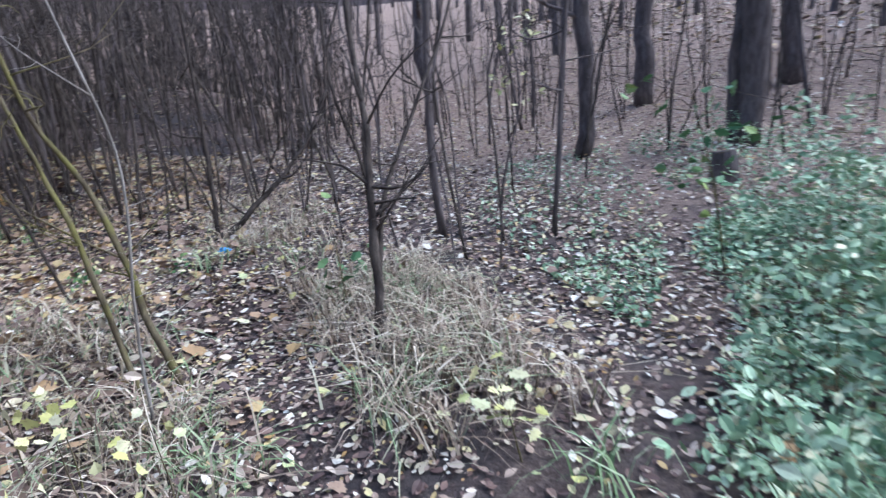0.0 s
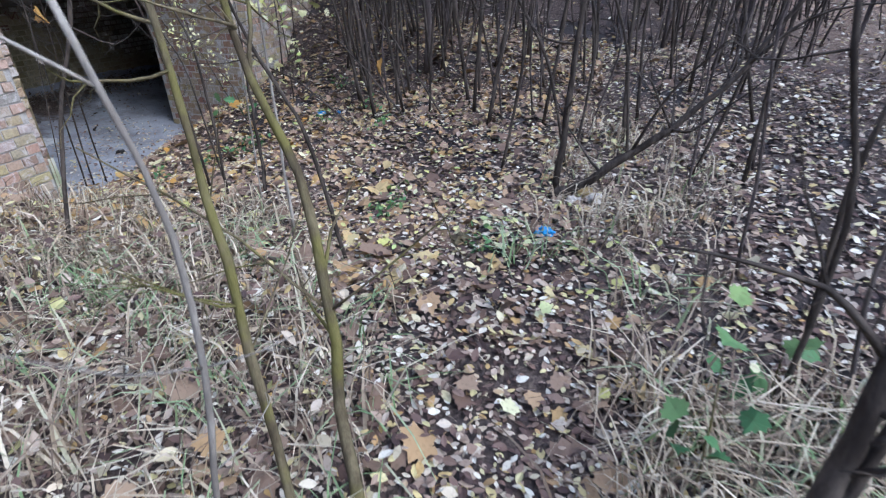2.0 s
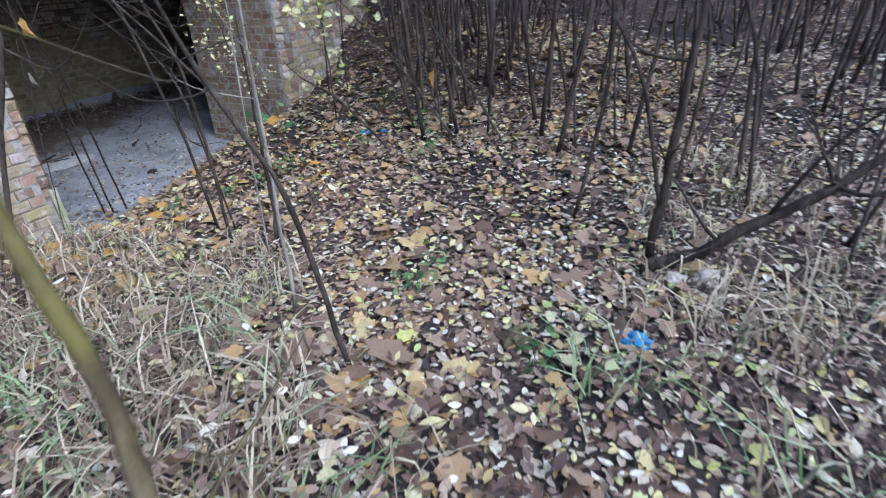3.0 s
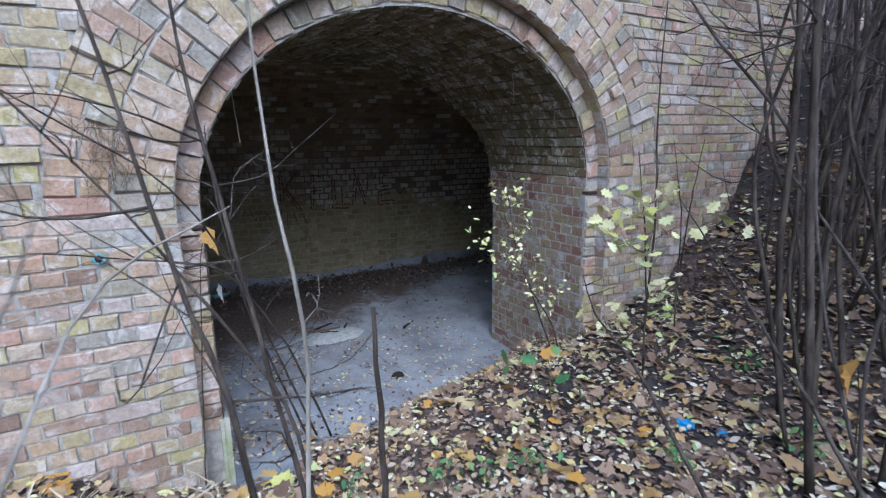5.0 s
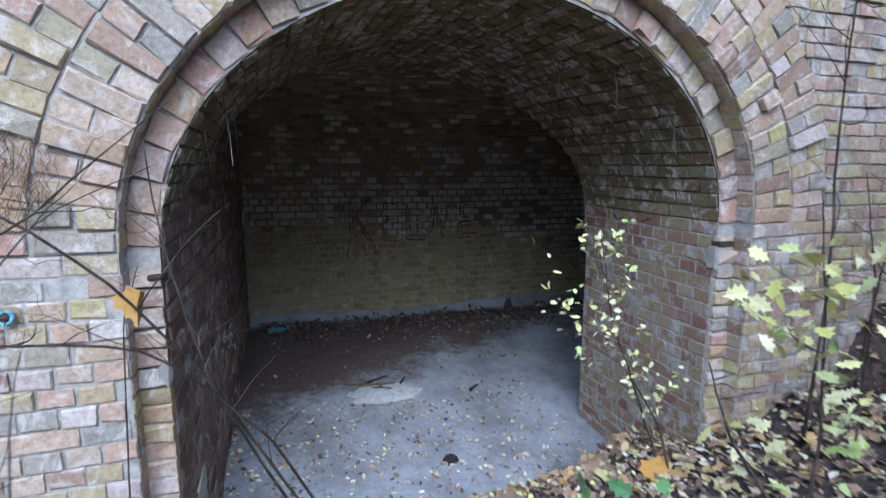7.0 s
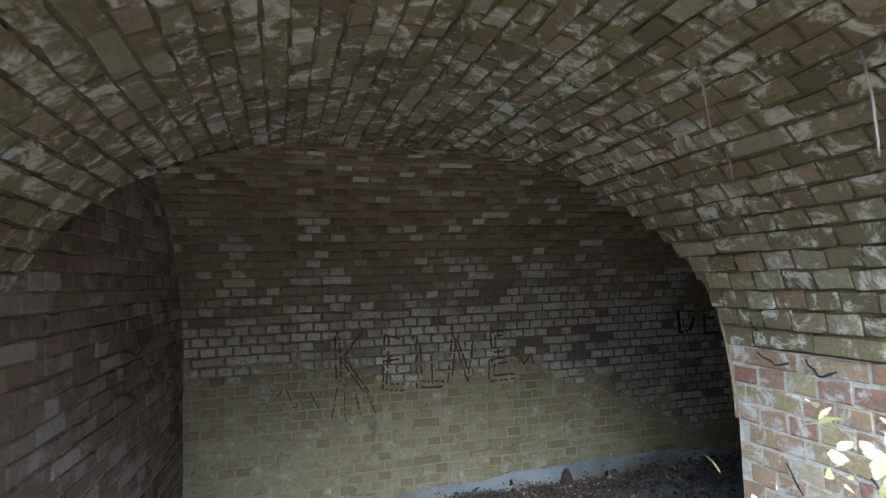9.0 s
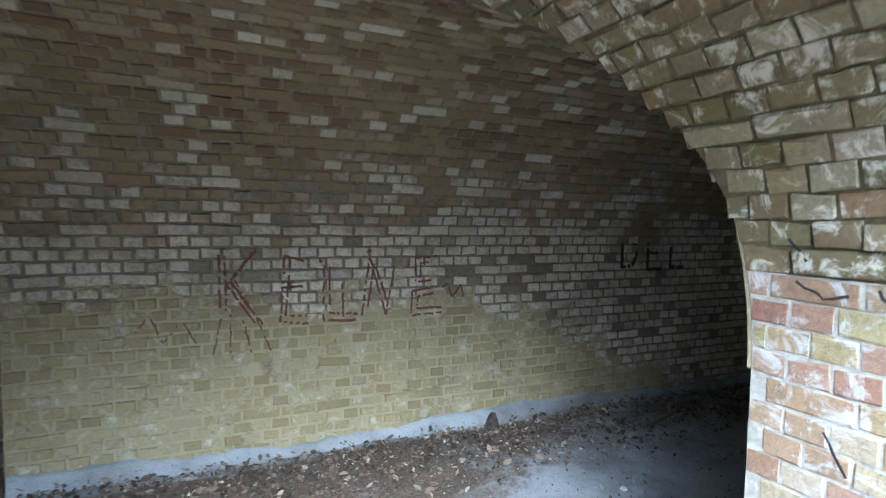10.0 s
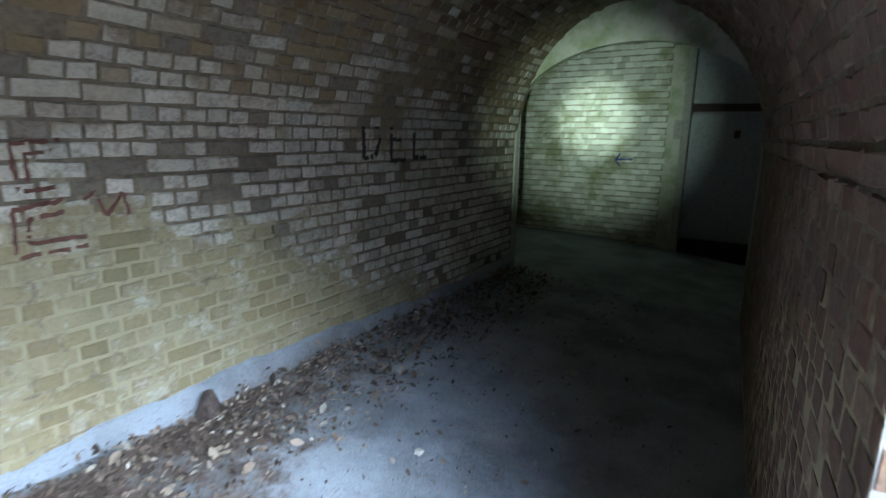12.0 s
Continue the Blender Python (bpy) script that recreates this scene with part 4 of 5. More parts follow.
# stems that stand close to the way
NEAR = [
    ([(-3.55, -3.62, .3), (-3.36, -3.5, .85), (-3.23, -3.4, 1.35), (-3.17, -3.2, 1.8), (-3.2, -3.0, 3.2)], .022, BARK_OLIVE, "leaning young stem with mossy olive bark in dry grass", 6, .6),
    ([(-3.62, -3.45, .3), (-3.52, -3.33, 1.3), (-3.42, -3.2, 1.75), (-3.3, -3.0, 3.0)], .016, BARK_OLIVE, "thin mossy stem beside a thicker one in dry grass", 5, .5),
    ([(-3.88, -3.5, .3), (-3.97, -3.55, .9), (-3.94, -3.65, 1.55), (-3.98, -3.55, 2.05), (-3.9, -3.4, 3.0)], .008, BARK_PALE, "slender pale sapling with crooked bare twigs", 4, .34),
    ([(-3.7, -4.64, .3), (-3.55, -4.72, .8), (-3.47, -4.76, 1.16), (-3.35, -4.82, 1.6), (-3.05, -4.86, 2.2), (-3.0, -4.9, 3.6)], .032, BARK, "forked dark sapling rising from a grass tussock", 7, .55),
    ([(-3.66, -4.66, .5), (-3.42, -4.85, 1.15), (-3.25, -5.15, 1.6), (-3.15, -5.45, 2.1), (-3.1, -5.8, 2.9)], .018, BARK, "bent side stem springing from beside a sapling", 5, .6),
    ([on_ground(-1.1, -3.92), on_ground(-1.08, -4.1, .10), on_ground(-1.06, -4.5, .41), on_ground(-1.02, -4.86, .77), on_ground(-1.0, -5.15, 1.3)], .035, BARK, "low crooked dark trunk leaning over the leaves", 6, .8),
    ([on_ground(-.98, -3.95), on_ground(-.9, -4.0, 1.1), on_ground(-.8, -4.0, 3.2)], .026, BARK, "upright dark stem of a coppiced bush", 5, .7),
    ([(-1.86, -2.42, .42), (-1.82, -2.40, 1.15), (-1.80, -2.38, 1.64), (-1.76, -2.36, 2.05), (-1.72, -2.3, 3.2)], .010, BARK_PALE, "slim pale sapling before the brick arch", 4, .3),
    ([(-2.18, -2.95, .42), (-2.2, -2.8, 1.2), (-2.32, -2.6, 1.7), (-2.5, -2.5, 2.6)], .013, BARK, "dark leaning stem beside the brick facade", 5, .6),
    ([(-1.42, -1.62, .36), (-1.48, -1.68, 1.1), (-1.53, -1.68, 1.53), (-1.62, -1.6, 1.85), (-1.75, -1.5, 2.6)], .011, BARK, "dark whip-like stem arching before the facade", 5, .45),
    ([(-1.22, -1.3, .34), (-1.30, -1.32, 1.0), (-1.40, -1.25, 1.6), (-1.5, -1.12, 2.26), (-1.52, -1.0, 3.2)], .011, BARK, "dark thin sapling with hanging twigs before the arch", 8, .42),
    ([(-1.2, -1.44, .34), (-1.33, -1.43, 1.3), (-1.48, -1.42, 1.56), (-1.65, -1.41, 1.85), (-1.9, -1.4, 2.2)], .007, BARK, "thin dark twig stem leaning to the wall", 5, .35),
    ([(-1.46, -1.93, .38), (-1.45, -1.95, 1.2), (-1.42, -1.97, 1.72), (-1.46, -1.97, 1.92), (-1.48, -1.97, 2.2), (-1.49, -1.95, 2.8)], .0055, BARK_PALE, "knobbly pale young stem before the dark arch", 3, .16),
    ([(-1.27, -1.84, .36), (-1.22, -1.82, 1.05), (-1.25, -1.84, 1.69)], .015, BARK, "broken-off dark stub of a young stem", 2, .2),
    ([(1.62, -.3, .55), (1.64, -.32, 1.4), (1.60, -.30, 2.2), (1.66, -.3, 3.6)], .010, BARK, "thin bare stem standing against the brick facade", 5, .5),
    ([(2.1, -.22, .8), (2.14, -.25, 1.5), (2.3, -.22, 2.0)], .008, BARK, "short bare stick leaning on the brick facade", 1, .2),
]
for k, (pts, r, bark, text, n, reach) in enumerate(NEAR):
    sapling(pts, r, bark, text, 100 + k, n + (4 if n > 3 else 0), reach)

# bushes that keep their leaves
sapling([(1.02, .02, .32), (.95, .15, .7), (.82, .28, 1.2), (.76, .33, 1.66)], .008, BARK, "small bush with pale yellow oval leaves beside the jamb", 201, 11, .42, ("oval", YELLOW, 125, .055, "pale yellow leaves"), "leafy_bush")
sapling([(.95, -.12, .38), (.9, -.05, .7), (.8, .1, .95), (.62, .2, 1.1)], .007, BARK, "low bush with small greenish yellow leaves at the arch", 202, 8, .34, ("oval", YELLOW, 70, .045, "small greenish yellow leaves"), "leafy_bush")
sapling([(1.05, -.75, .46), (.98, -.8, 1.0), (.86, -.85, 1.5), (.72, -.88, 1.95)], .008, BARK, "young shrub with lobed yellow-green leaves before the jamb", 203, 11, .36, ("oak", YELLOW, 110, .095, "lobed yellow-green leaves"), "leafy_bush")
sapling([(.5, -.5, .40), (.49, -.5, .55), (.47, -.5, .68)], .005, BARK_OLIVE, "seedling with a few lobed green-yellow leaves", 204, 4, .16, ("oak", GREEN, 9, .12, "lobed green leaves"), "seedling")
sapling([(1.7, -.5, .62), (1.68, -.5, 1.5), (1.6, -.45, 2.0)], .006, BARK, "twig with a few lobed pale leaves by the facade", 205, 5, .4, ("oak", YELLOW, 16, .12, "lobed pale yellow leaves"), "leafy_bush")
sapling([(-4.84, -4.85, .26), (-4.8, -4.83, .45), (-4.78, -4.8, .62)], .005, BARK_OLIVE, "seedling with bright yellow-green leaves by the trail", 206, 5, .2, ("oak", YELLOW, 22, .09, "bright yellow-green leaves"), "seedling")
sapling([(-3.16, -4.62, .3), (-3.15, -4.6, .7), (-3.12, -4.58, 1.0)], .005, BARK_OLIVE, "seedling with pale green maple leaves", 207, 4, .2, ("maple", GREEN, 10, .08, "pale green leaves"), "seedling")
sapling([(-2.62, -4.98, .36), (-2.6, -4.95, .5), (-2.6, -4.95, .62)], .005, BARK_OLIVE, "maple seedling with bright green leaves", 208, 4, .16, ("maple", GREEN, 9, .12, "bright green leaves"), "seedling")
sapling([on_ground(-1.15, -7.15), on_ground(-1.18, -7.1, .9), on_ground(-1.22, -7.05, 1.4), on_ground(-1.30, -7.0, 1.75)], .012, BARK, "sapling with a spray of bright yellow leaves", 209, 7, .45, ("oval", YELLOW, 60, .085, "bright yellow leaves"), "sapling")
sapling([(-3.9, -7.2, .3), (-4.0, -6.9, 1.0), (-4.08, -6.55, 1.6)], .008, BARK_OLIVE, "young shrub with light green leaves at the wood's edge", 210, 7, .5, ("oak", GREEN, 50, .10, "light green leaves"), "leafy_bush")
for k, (x, y) in enumerate([(-4.55, -3.35), (-4.6, -3.62), (-4.3, -3.3), (-4.75, -3.2), (-4.15, -3.1)]):
    sapling([on_ground(x, y), on_ground(x + .03, y, .25), on_ground(x + .05, y + .02, .5)], .004, BARK_OLIVE, "seedling with limp pale yellow maple leaves in the grass", 220 + k, 3, .14, ("maple", YELLOW, 8, .05, "limp pale yellow leaves"), "seedling")
for k, (x, y) in enumerate([(-.16, -.75), (-.35, -.6), (.02, -.85), (-.87, -.45), (-1.96, -3.62), (-1.9, -3.5), (-1.3, -2.86), (.5, -1.4), (1.1, -1.7), (1.6, -1.1), (.2, -2.2), (-1.5, -2.9)]):
    if clear(x, y, 0.12):
        sapling([on_ground(x, y), on_ground(x + .01, y, .06), on_ground(x + .02, y, .12)], .003, BARK_OLIVE, "small dark green ground plant among fallen leaves", 240 + k, 5, .13, ("oval", GREEN, 26, .05, "dark green leaves"), "ground_plant")

# long bare branches hanging across the bank
for k, pts in enumerate([[(1.15, -.1, 1.02), (.75, -.6, .95), (.45, -1.2, .86), (.1, -1.9, .55)], [(1.5, -.6, 1.62), (1.05, -1.2, 1.35), (.7, -1.8, 1.0), (.45, -2.3, .6)],
                         [(1.9, -.8, 2.1), (1.2, -1.5, 1.75), (.7, -2.2, 1.2), (.5, -2.7, .6)]]):
    sapling(pts[::-1], .011, BARK, "long bare branch arching over the leafy bank", 260 + k, 5, .4, None, "arching_branch")

# the hanging ochre leaf and its twig
twig = sapling([(-1.5, -.12, .30), (-1.46, -.22, 1.0), (-1.42, -.28, 1.55), (-1.36, -.31, 1.72)], .004, BARK, "thin twig with one big ochre maple leaf before the jamb", 270, 3, .25)
q_leaf, f_leaf = LEAF["maple"]
lv = (q_leaf * np.array([1, 1, 4.0])) @ turned(0.9, math.radians(-105), 0.5).T * np.array([.8, 1, 1]) * 0.125 + np.array([0.14, -0.20, 1.35])
part("leaf", (lv, f_leaf), OCHRE, twig, "hanging ochre maple leaf")
lv = q_leaf @ turned(1.2, math.radians(-100), 0.5).T * 0.10 + np.array([0.17, 0.0, 1.04])
part("leaf", (lv, f_leaf), PLASTIC_WHITE, twig, "withered pale leaf")

twig = sapling([on_ground(1.34, -1.82), on_ground(1.32, -1.81, .3), on_ground(1.26, -1.8, .5)], .005, BARK, "thin twig holding one large pale ochre maple leaf", 271, 2, .15)
lv = (q_leaf * np.array([1, 1, 3.0])) @ turned(0.5, math.radians(-75), 0.4).T * 0.19 + np.array([-.08, 0.02, .50])
part("leaf", (lv, f_leaf), OCHRE, twig, "large pale ochre maple leaf")

# thicket: prototypes copied through the wood
PROTO = []
for k, (h, r, n) in enumerate([(4.5, .020, 7), (5.0, .030, 7), (3.6, .013, 6), (5.5, .042, 8), (4.2, .016, 7), (3.0, .010, 5)]):
    q = np.random.default_rng(300 + k)
    pts = [np.array([0, 0, -0.1])]
    for j in range(1, 6):
        pts.append(np.array([q.normal(0, .065) * j ** .8, q.normal(0, .065) * j ** .8, h * j / 5]))
    PROTO.append(sapling(pts, r, BARK if k % 2 == 0 else BARK_FAR, "bare dark sapling standing in the leaf litter", 310 + k, n, .8))
spots = []
for (x0, x1, y0, y1), n, gap in (((.9, 3.2, -2.3, -.7), 40, .8), ((.7, 4.6, -3.0, -.35), 62, .7), ((-1.0, 4.0, -6.0, -3.0), 50, 1.15), ((-2.5, 9.0, -13, -6.0), 34, 1.0), ((4.0, 11.0, -6.0, 1.0), 40, 1.0), ((-3.8, -2.0, -1.6, -.4), 4, .5), ((-3.2, -1.5, -6.0, -4.8), 9, .9)):
    tries = 0
    while n and tries < 4000:
        tries += 1
        x, y = rg.uniform(x0, x1), rg.uniform(y0, y1)
        if clear(x, y, gap) and all(math.hypot(x - a, y - b) > .12 for a, b in spots) and not (x > -1 and y > -1.5 + .536 * (x - .9)):
            spots.append((x, y))
            n -= 1
for k, ob in enumerate(PROTO):
    ob.location = on_ground(*spots[k])
    tagged(ob, group="saplings of the thicket")
for k, (x, y) in enumerate(spots[6:]):
    thin = x < 3.6 and y > -5.6
    ob = copy_thing(PROTO[[0, 2, 4, 5, 2][int(rg.integers(5))] if thin else int(rg.integers(6))], Matrix.Translation(on_ground(x, y)) @ pose(0, 0, 0, rg.normal(0, 6), rg.normal(0, 6), rg.uniform(0, 360)))
    tagged(ob, group="saplings of the thicket")

# larger trees behind the trail
for k, (x, y, r, lean) in enumerate([(-1.1, -11.2, .20, .02), (-.75, -11.35, .13, -.05), (.55, -9.6, .14, .03), (3.2, -13.5, .22, .02), (-3.6, -13.0, .16, -.03), (6.5, -9.5, .2, .0), (1.2, -15.5, .2, .04), (-4.9, -15.5, .15, .02)]):
    b = on_ground(x, y, -.1)
    sapling([b, (x + lean, y, b[2] + 3), (x + 3 * lean, y + lean, b[2] + 7), (x + 4 * lean, y, b[2] + 11)], r, BARK_FAR, "tall grey-barked forest tree without leaves", 400 + k, 9, 2.6, None, "tree", .45)
stump = tagged(new("tree_stump"), "short grey mossy stump behind the trail", "tree stump")
stump.location = on_ground(-2.3, -9.2)
sl = smooth_line([(0, 0, -.1), (0, 0, .2), (.02, 0, .34)], 8)
part("trunk", tube(sl, np.linspace(.17, .12, 8), 11), BARK_FAR, stump)

far_wood = []
for k in range(430):
    a = rg.uniform(math.radians(-25), math.radians(215))
    d = 14 + 32 * rg.random() ** .8
    x, y = math.cos(-a) * d - 1.0, math.sin(-a) * d - 2.0
    if k >= 290:
        x, y = rg.uniform(-35, 35), rg.uniform(3, 26)
        z0 = FACE_TOP if x < 4 else float(level(x, y))
    else:
        z0 = float(level(x, y))
    h, r = rg.uniform(7, 14), rg.uniform(.05, .2)
    l = np.array([x, y, z0 - .3]) + np.outer(np.linspace(0, 1, 5), [rg.normal(0, .4), rg.normal(0, .4), h]) + rg.normal(0, .06, (5, 3))
    far_wood.append(tube(l, np.linspace(r, r * .3, 5), 5))
    for _ in range(5):
        i = int(rg.integers(1, 4))
        e = np.array([rg.normal(0, 1.6), rg.normal(0, 1.6), rg.uniform(.2, 2.2)])
        far_wood.append(tube(l[i] + np.outer(np.linspace(0, 1, 4), e) + rg.normal(0, .08, (4, 3)), np.linspace(r * .3, r * .08, 4), 3))
tagged(part("distant_woods", joined(far_wood), BARK_FAR, None, "bare autumn woodland of thin grey trunks"), category="woods", kind="stuff")


brush = []
for k in range(800):
    x, y = (rg.uniform(3.2, 15), rg.uniform(-7.5, .8)) if k < 640 else (rg.uniform(-2, 14), rg.uniform(-19, -8))
    if not clear(x, y, 2.2) or (x < FACE_R + .3 and y > -.6) or (k >= 640 and abs(trail_side(x, y)) < .5):
        continue
    h, r = rg.uniform(1.6, 5.5), rg.uniform(.006, .022)
    l = np.array(on_ground(x, y, -.1)) + np.outer(np.linspace(0, 1, 6), [rg.normal(0, .35), rg.normal(0, .35), h]) + rg.normal(0, .035, (6, 3))
    brush.append(tube(l, np.linspace(r, r * .3, 6), 4))
    for _ in range(6):
        i = int(rg.integers(1, 5))
        e = np.array([rg.normal(0, .5), rg.normal(0, .5), rg.uniform(-.05, .6)])
        brush.append(tube(l[i] + np.outer(np.linspace(0, 1, 4), e) + rg.normal(0, .03, (4, 3)), np.linspace(r * .4, r * .12, 4), 3))
tagged(part("brushwood", joined(brush), BARK, None, "dense dark brushwood of thin bare stems"), category="brushwood", kind="stuff")


def backdrop_paint():
    t = Tree("hazy_wood_edge", 1.0, 0.0)
    c = t.ramp(t.grain(.8, 6, .7, .3, t.stretch(1, 1, .18)), [(.3, (.10, .085, .085)), (.5, (.19, .155, .15)), (.7, (.28, .23, .21))])
    return t.done(c)


ring = []
for i in range(64):
    a = i * 2 * math.pi / 64
    h = 19 + 2 * math.sin(5 * a) + 1.0 * math.sin(13 * a)
    ring += [(62 * math.cos(a), 62 * math.sin(a), -3), (62 * math.cos(a), 62 * math.sin(a), h)]
tagged(part("backdrop", (ring, [(2 * i, 2 * ((i + 1) % 64), 2 * ((i + 1) % 64) + 1, 2 * i + 1) for i in range(64)]), backdrop_paint(), None, "hazy brown edge of the farther woods"), category="backdrop", kind="structure")

# ---- fallen leaves, grass, ground cover ----

def scatter(n, x0, x1, y0, y1, q, thin=0.05):
    p = q.uniform((x0, y0), (x1, y1), (n, 2))
    ok = np.array([not inside(a, b) and (b < .95) for a, b in p])
    p = p[ok]
    d = np.min(np.hypot(p[:, None, 0] - fine_way[None, ::4, 0], p[:, None, 1] - fine_way[None, ::4, 1]), axis=1)
    keep = (d > .22) | (q.random(len(p)) > thin)
    e = np.min(np.hypot(p[:, None, 0] - TRAIL_FINE[None, ::2, 0], p[:, None, 1] - TRAIL_FINE[None, ::2, 1]), axis=1)
    return p[keep & ((e > .26) | (q.random(len(p)) > .35))]


def litter(name, n, box4, sizes, kind, m, text, seed, tilt=.22, lift=.016):
    q = np.random.default_rng(seed)
    p = scatter(n, *box4, q)
    z = level(p[:, 0], p[:, 1]) + np.abs(q.normal(0, lift, len(p))) + .006
    s = np.clip(q.lognormal(math.log(sizes), .32, len(p)), sizes * .5, sizes * 2.2)
    ob = part(name, leaves_at(np.column_stack([p, z]), s, kind, tilt, seed + 1), m, None, text)
    return tagged(ob, category="leaf litter", kind="stuff")


litter("leaf_litter", 40000, (-3.6, 3.9, -5.4, .9), .038, "oval", LITTER, "thick litter of small brown, tan and yellow leaves", 31)
litter("leaf_litter", 13000, (-7.5, -3.0, -8.0, -.2), .040, "oval", LITTER, "litter of small brown and pale leaves between grass", 33)
litter("leaf_litter", 8000, (-5.4, -1.0, -4.7, -2.2), .035, "oval", LITTER, "small pale leaves strewn over the muddy trail", 47, .2, .01)
litter("leaf_litter", 10000, (-4.5, 2.5, -8.0, -5.0), .045, "oval", LITTER, "brown and pale leaves under the saplings", 48)
litter("yellow_leaf_litter", 2600, (-2.4, 3.6, -4.6, .8), .040, "oval", YELLOW, "freshly fallen pale yellow leaves", 49, .3, .03)
litter("maple_leaf_litter", 6000, (-2.6, 3.6, -4.2, .75), .050, "maple", BIGLEAF, "curled small brown leaves heaped on the bank", 58, .45, .016)
litter("ochre_leaf_litter", 110, (-2.8, .9, -1.5, .5), .085, "maple", OCHRE, "ochre maple leaves before the arch", 50, .25, .025)
litter("leaf_litter", 42000, (-5.0, 10.0, -18.0, -5.0), .055, "oval", LITTER, "brown and pale leaf litter on the forest floor", 35, .3, .03)
litter("leaf_litter", 12000, (-10.0, 22.0, -36.0, -18.0), .16, "oval", LITTER, "leaf-strewn slope of the farther wood", 36, .3, .05)
litter("leaf_litter", 9000, (3.5, 12.0, -6.0, .6), .07, "oval", LITTER, "pale leaf litter on the steep bank", 37)
litter("maple_leaf_litter", 1000, (-2.4, 3.6, -3.4, .75), .080, "maple", BIGLEAF, "flat brown maple leaves covering the bank", 45, .16, .008)
litter("maple_leaf_litter", 620, (-3.6, 3.9, -5.0, .6), .10, "maple", BIGLEAF, "large brown and ochre maple leaves on the ground", 39, .25, .02)
litter("maple_leaf_litter", 220, (-7.0, -3.0, -6.5, -.3), .07, "maple", BIGLEAF, "large brown maple leaves in the grass", 41, .3, .05)
litter("leaf_litter", 5000, (-5.9, -2.2, -3.9, -.5), .045, "oval", LITTER, "pale and brown leaves caught in the dry grass", 64, .5, .10)
litter("maple_leaf_litter", 420, (-5.9, -2.0, -3.9, -.4), .085, "maple", BIGLEAF, "pinkish brown maple leaves caught in the grass", 65, .32, .07)
litter("yellow_leaf_litter", 110, (-5.9, -1.6, -5.2, -.8), .055, "maple", YELLOW, "limp pale yellow leaves among the grass", 66, .35, .07)
q = np.random.default_rng(43)
for k in range(34):
    x, y = (q.uniform(-1.4, .8), q.uniform(-.6, .45)) if k < 22 else (q.uniform(-2.6, -1.5), q.uniform(-.9, -.15))
    m = [BIGLEAF, OCHRE, YELLOW][int(q.choice(3, p=[.45, .33, .22]))]
    v0, f0 = LEAF["maple"]
    z = max(float(level(x, y)), floor_level(x, y) if y > .3 else -9) + .028
    ob = part("fallen_maple_leaf", (v0 @ turned(q.uniform(0, 6.28), q.normal(0, .25), q.normal(0, .25)).T * q.uniform(.09, .15), f0), m, None,
              {BIGLEAF: "big brown maple leaf lying before the arch", OCHRE: "big ochre maple leaf lying before the arch", YELLOW: "big pale yellow maple leaf lying before the arch"}[m])
    ob.location = (x, y, z)
    tagged(ob, category="leaf", group="large leaves before the arch")


def tufts(name, spots, height, blades, m, text, seed, spread=.09):
    """Tussocks of arching blades."""
    q = np.random.default_rng(seed)
    vs, fs = [], []
    for x, y, z in spots:
        for _ in range(blades):
            a = q.uniform(0, 6.283)
            h = height * q.uniform(.5, 1.25)
            o = np.array([x + q.normal(0, spread), y + q.normal(0, spread), z])
            d = np.array([math.cos(a), math.sin(a), 0]) * h * q.uniform(.6, 1.7)
            side = np.array([-math.sin(a), math.cos(a), 0]) * q.uniform(.0025, .0085)
            n = len(vs)
            for t, lift in ((0, 0), (.4, .60), (.75, .70), (1.0, q.uniform(.25, .75))):
                c = o + d * t ** 1.5 + np.array([0, 0, h * lift])
                w = side * (1 - .85 * t)
                vs += [c - w, c + w]
            fs += [(n + 2 * i, n + 2 * i + 1, n + 2 * i + 3, n + 2 * i + 2) for i in range(3)]
    return tagged(part(name, (np.array(vs), fs), m, None, text), category="grass", kind="stuff")


def grass_spots(n, x0, x1, y0, y1, q, gap):
    out = []
    while len(out) < n:
        x, y = q.uniform(x0, x1), q.uniform(y0, y1)
        if clear(x, y, gap) and not inside(x, y) and y < -.12:
            out.append(on_ground(x, y, -.01))
    return out


q = np.random.default_rng(51)
tufts("dry_grass", grass_spots(170, -5.9, -2.2, -3.75, -.6, q, .30), .30, 15, STRAW, "tussocks of long dry straw-coloured grass", 52)
tufts("dry_grass", grass_spots(95, -4.7, -2.6, -5.4, -4.45, q, .28), .31, 17, STRAW, "dry grass tussocks between the two trails", 53)
tufts("dry_grass", grass_spots(70, -2.6, -1.5, -2.3, -.3, q, .35), .22, 13, STRAW, "sparse dry grass by the brick facade", 54)
tufts("dry_grass", grass_spots(60, -2.2, .8, -5.0, -3.9, q, .5), .20, 12, STRAW, "sparse grass among fallen leaves", 56)

tufts("green_grass", grass_spots(75, -5.6, -1.8, -5.2, -1.2, q, .25), .24, 15, GREEN_GRASS, "fresh green grass blades among the leaves", 57)

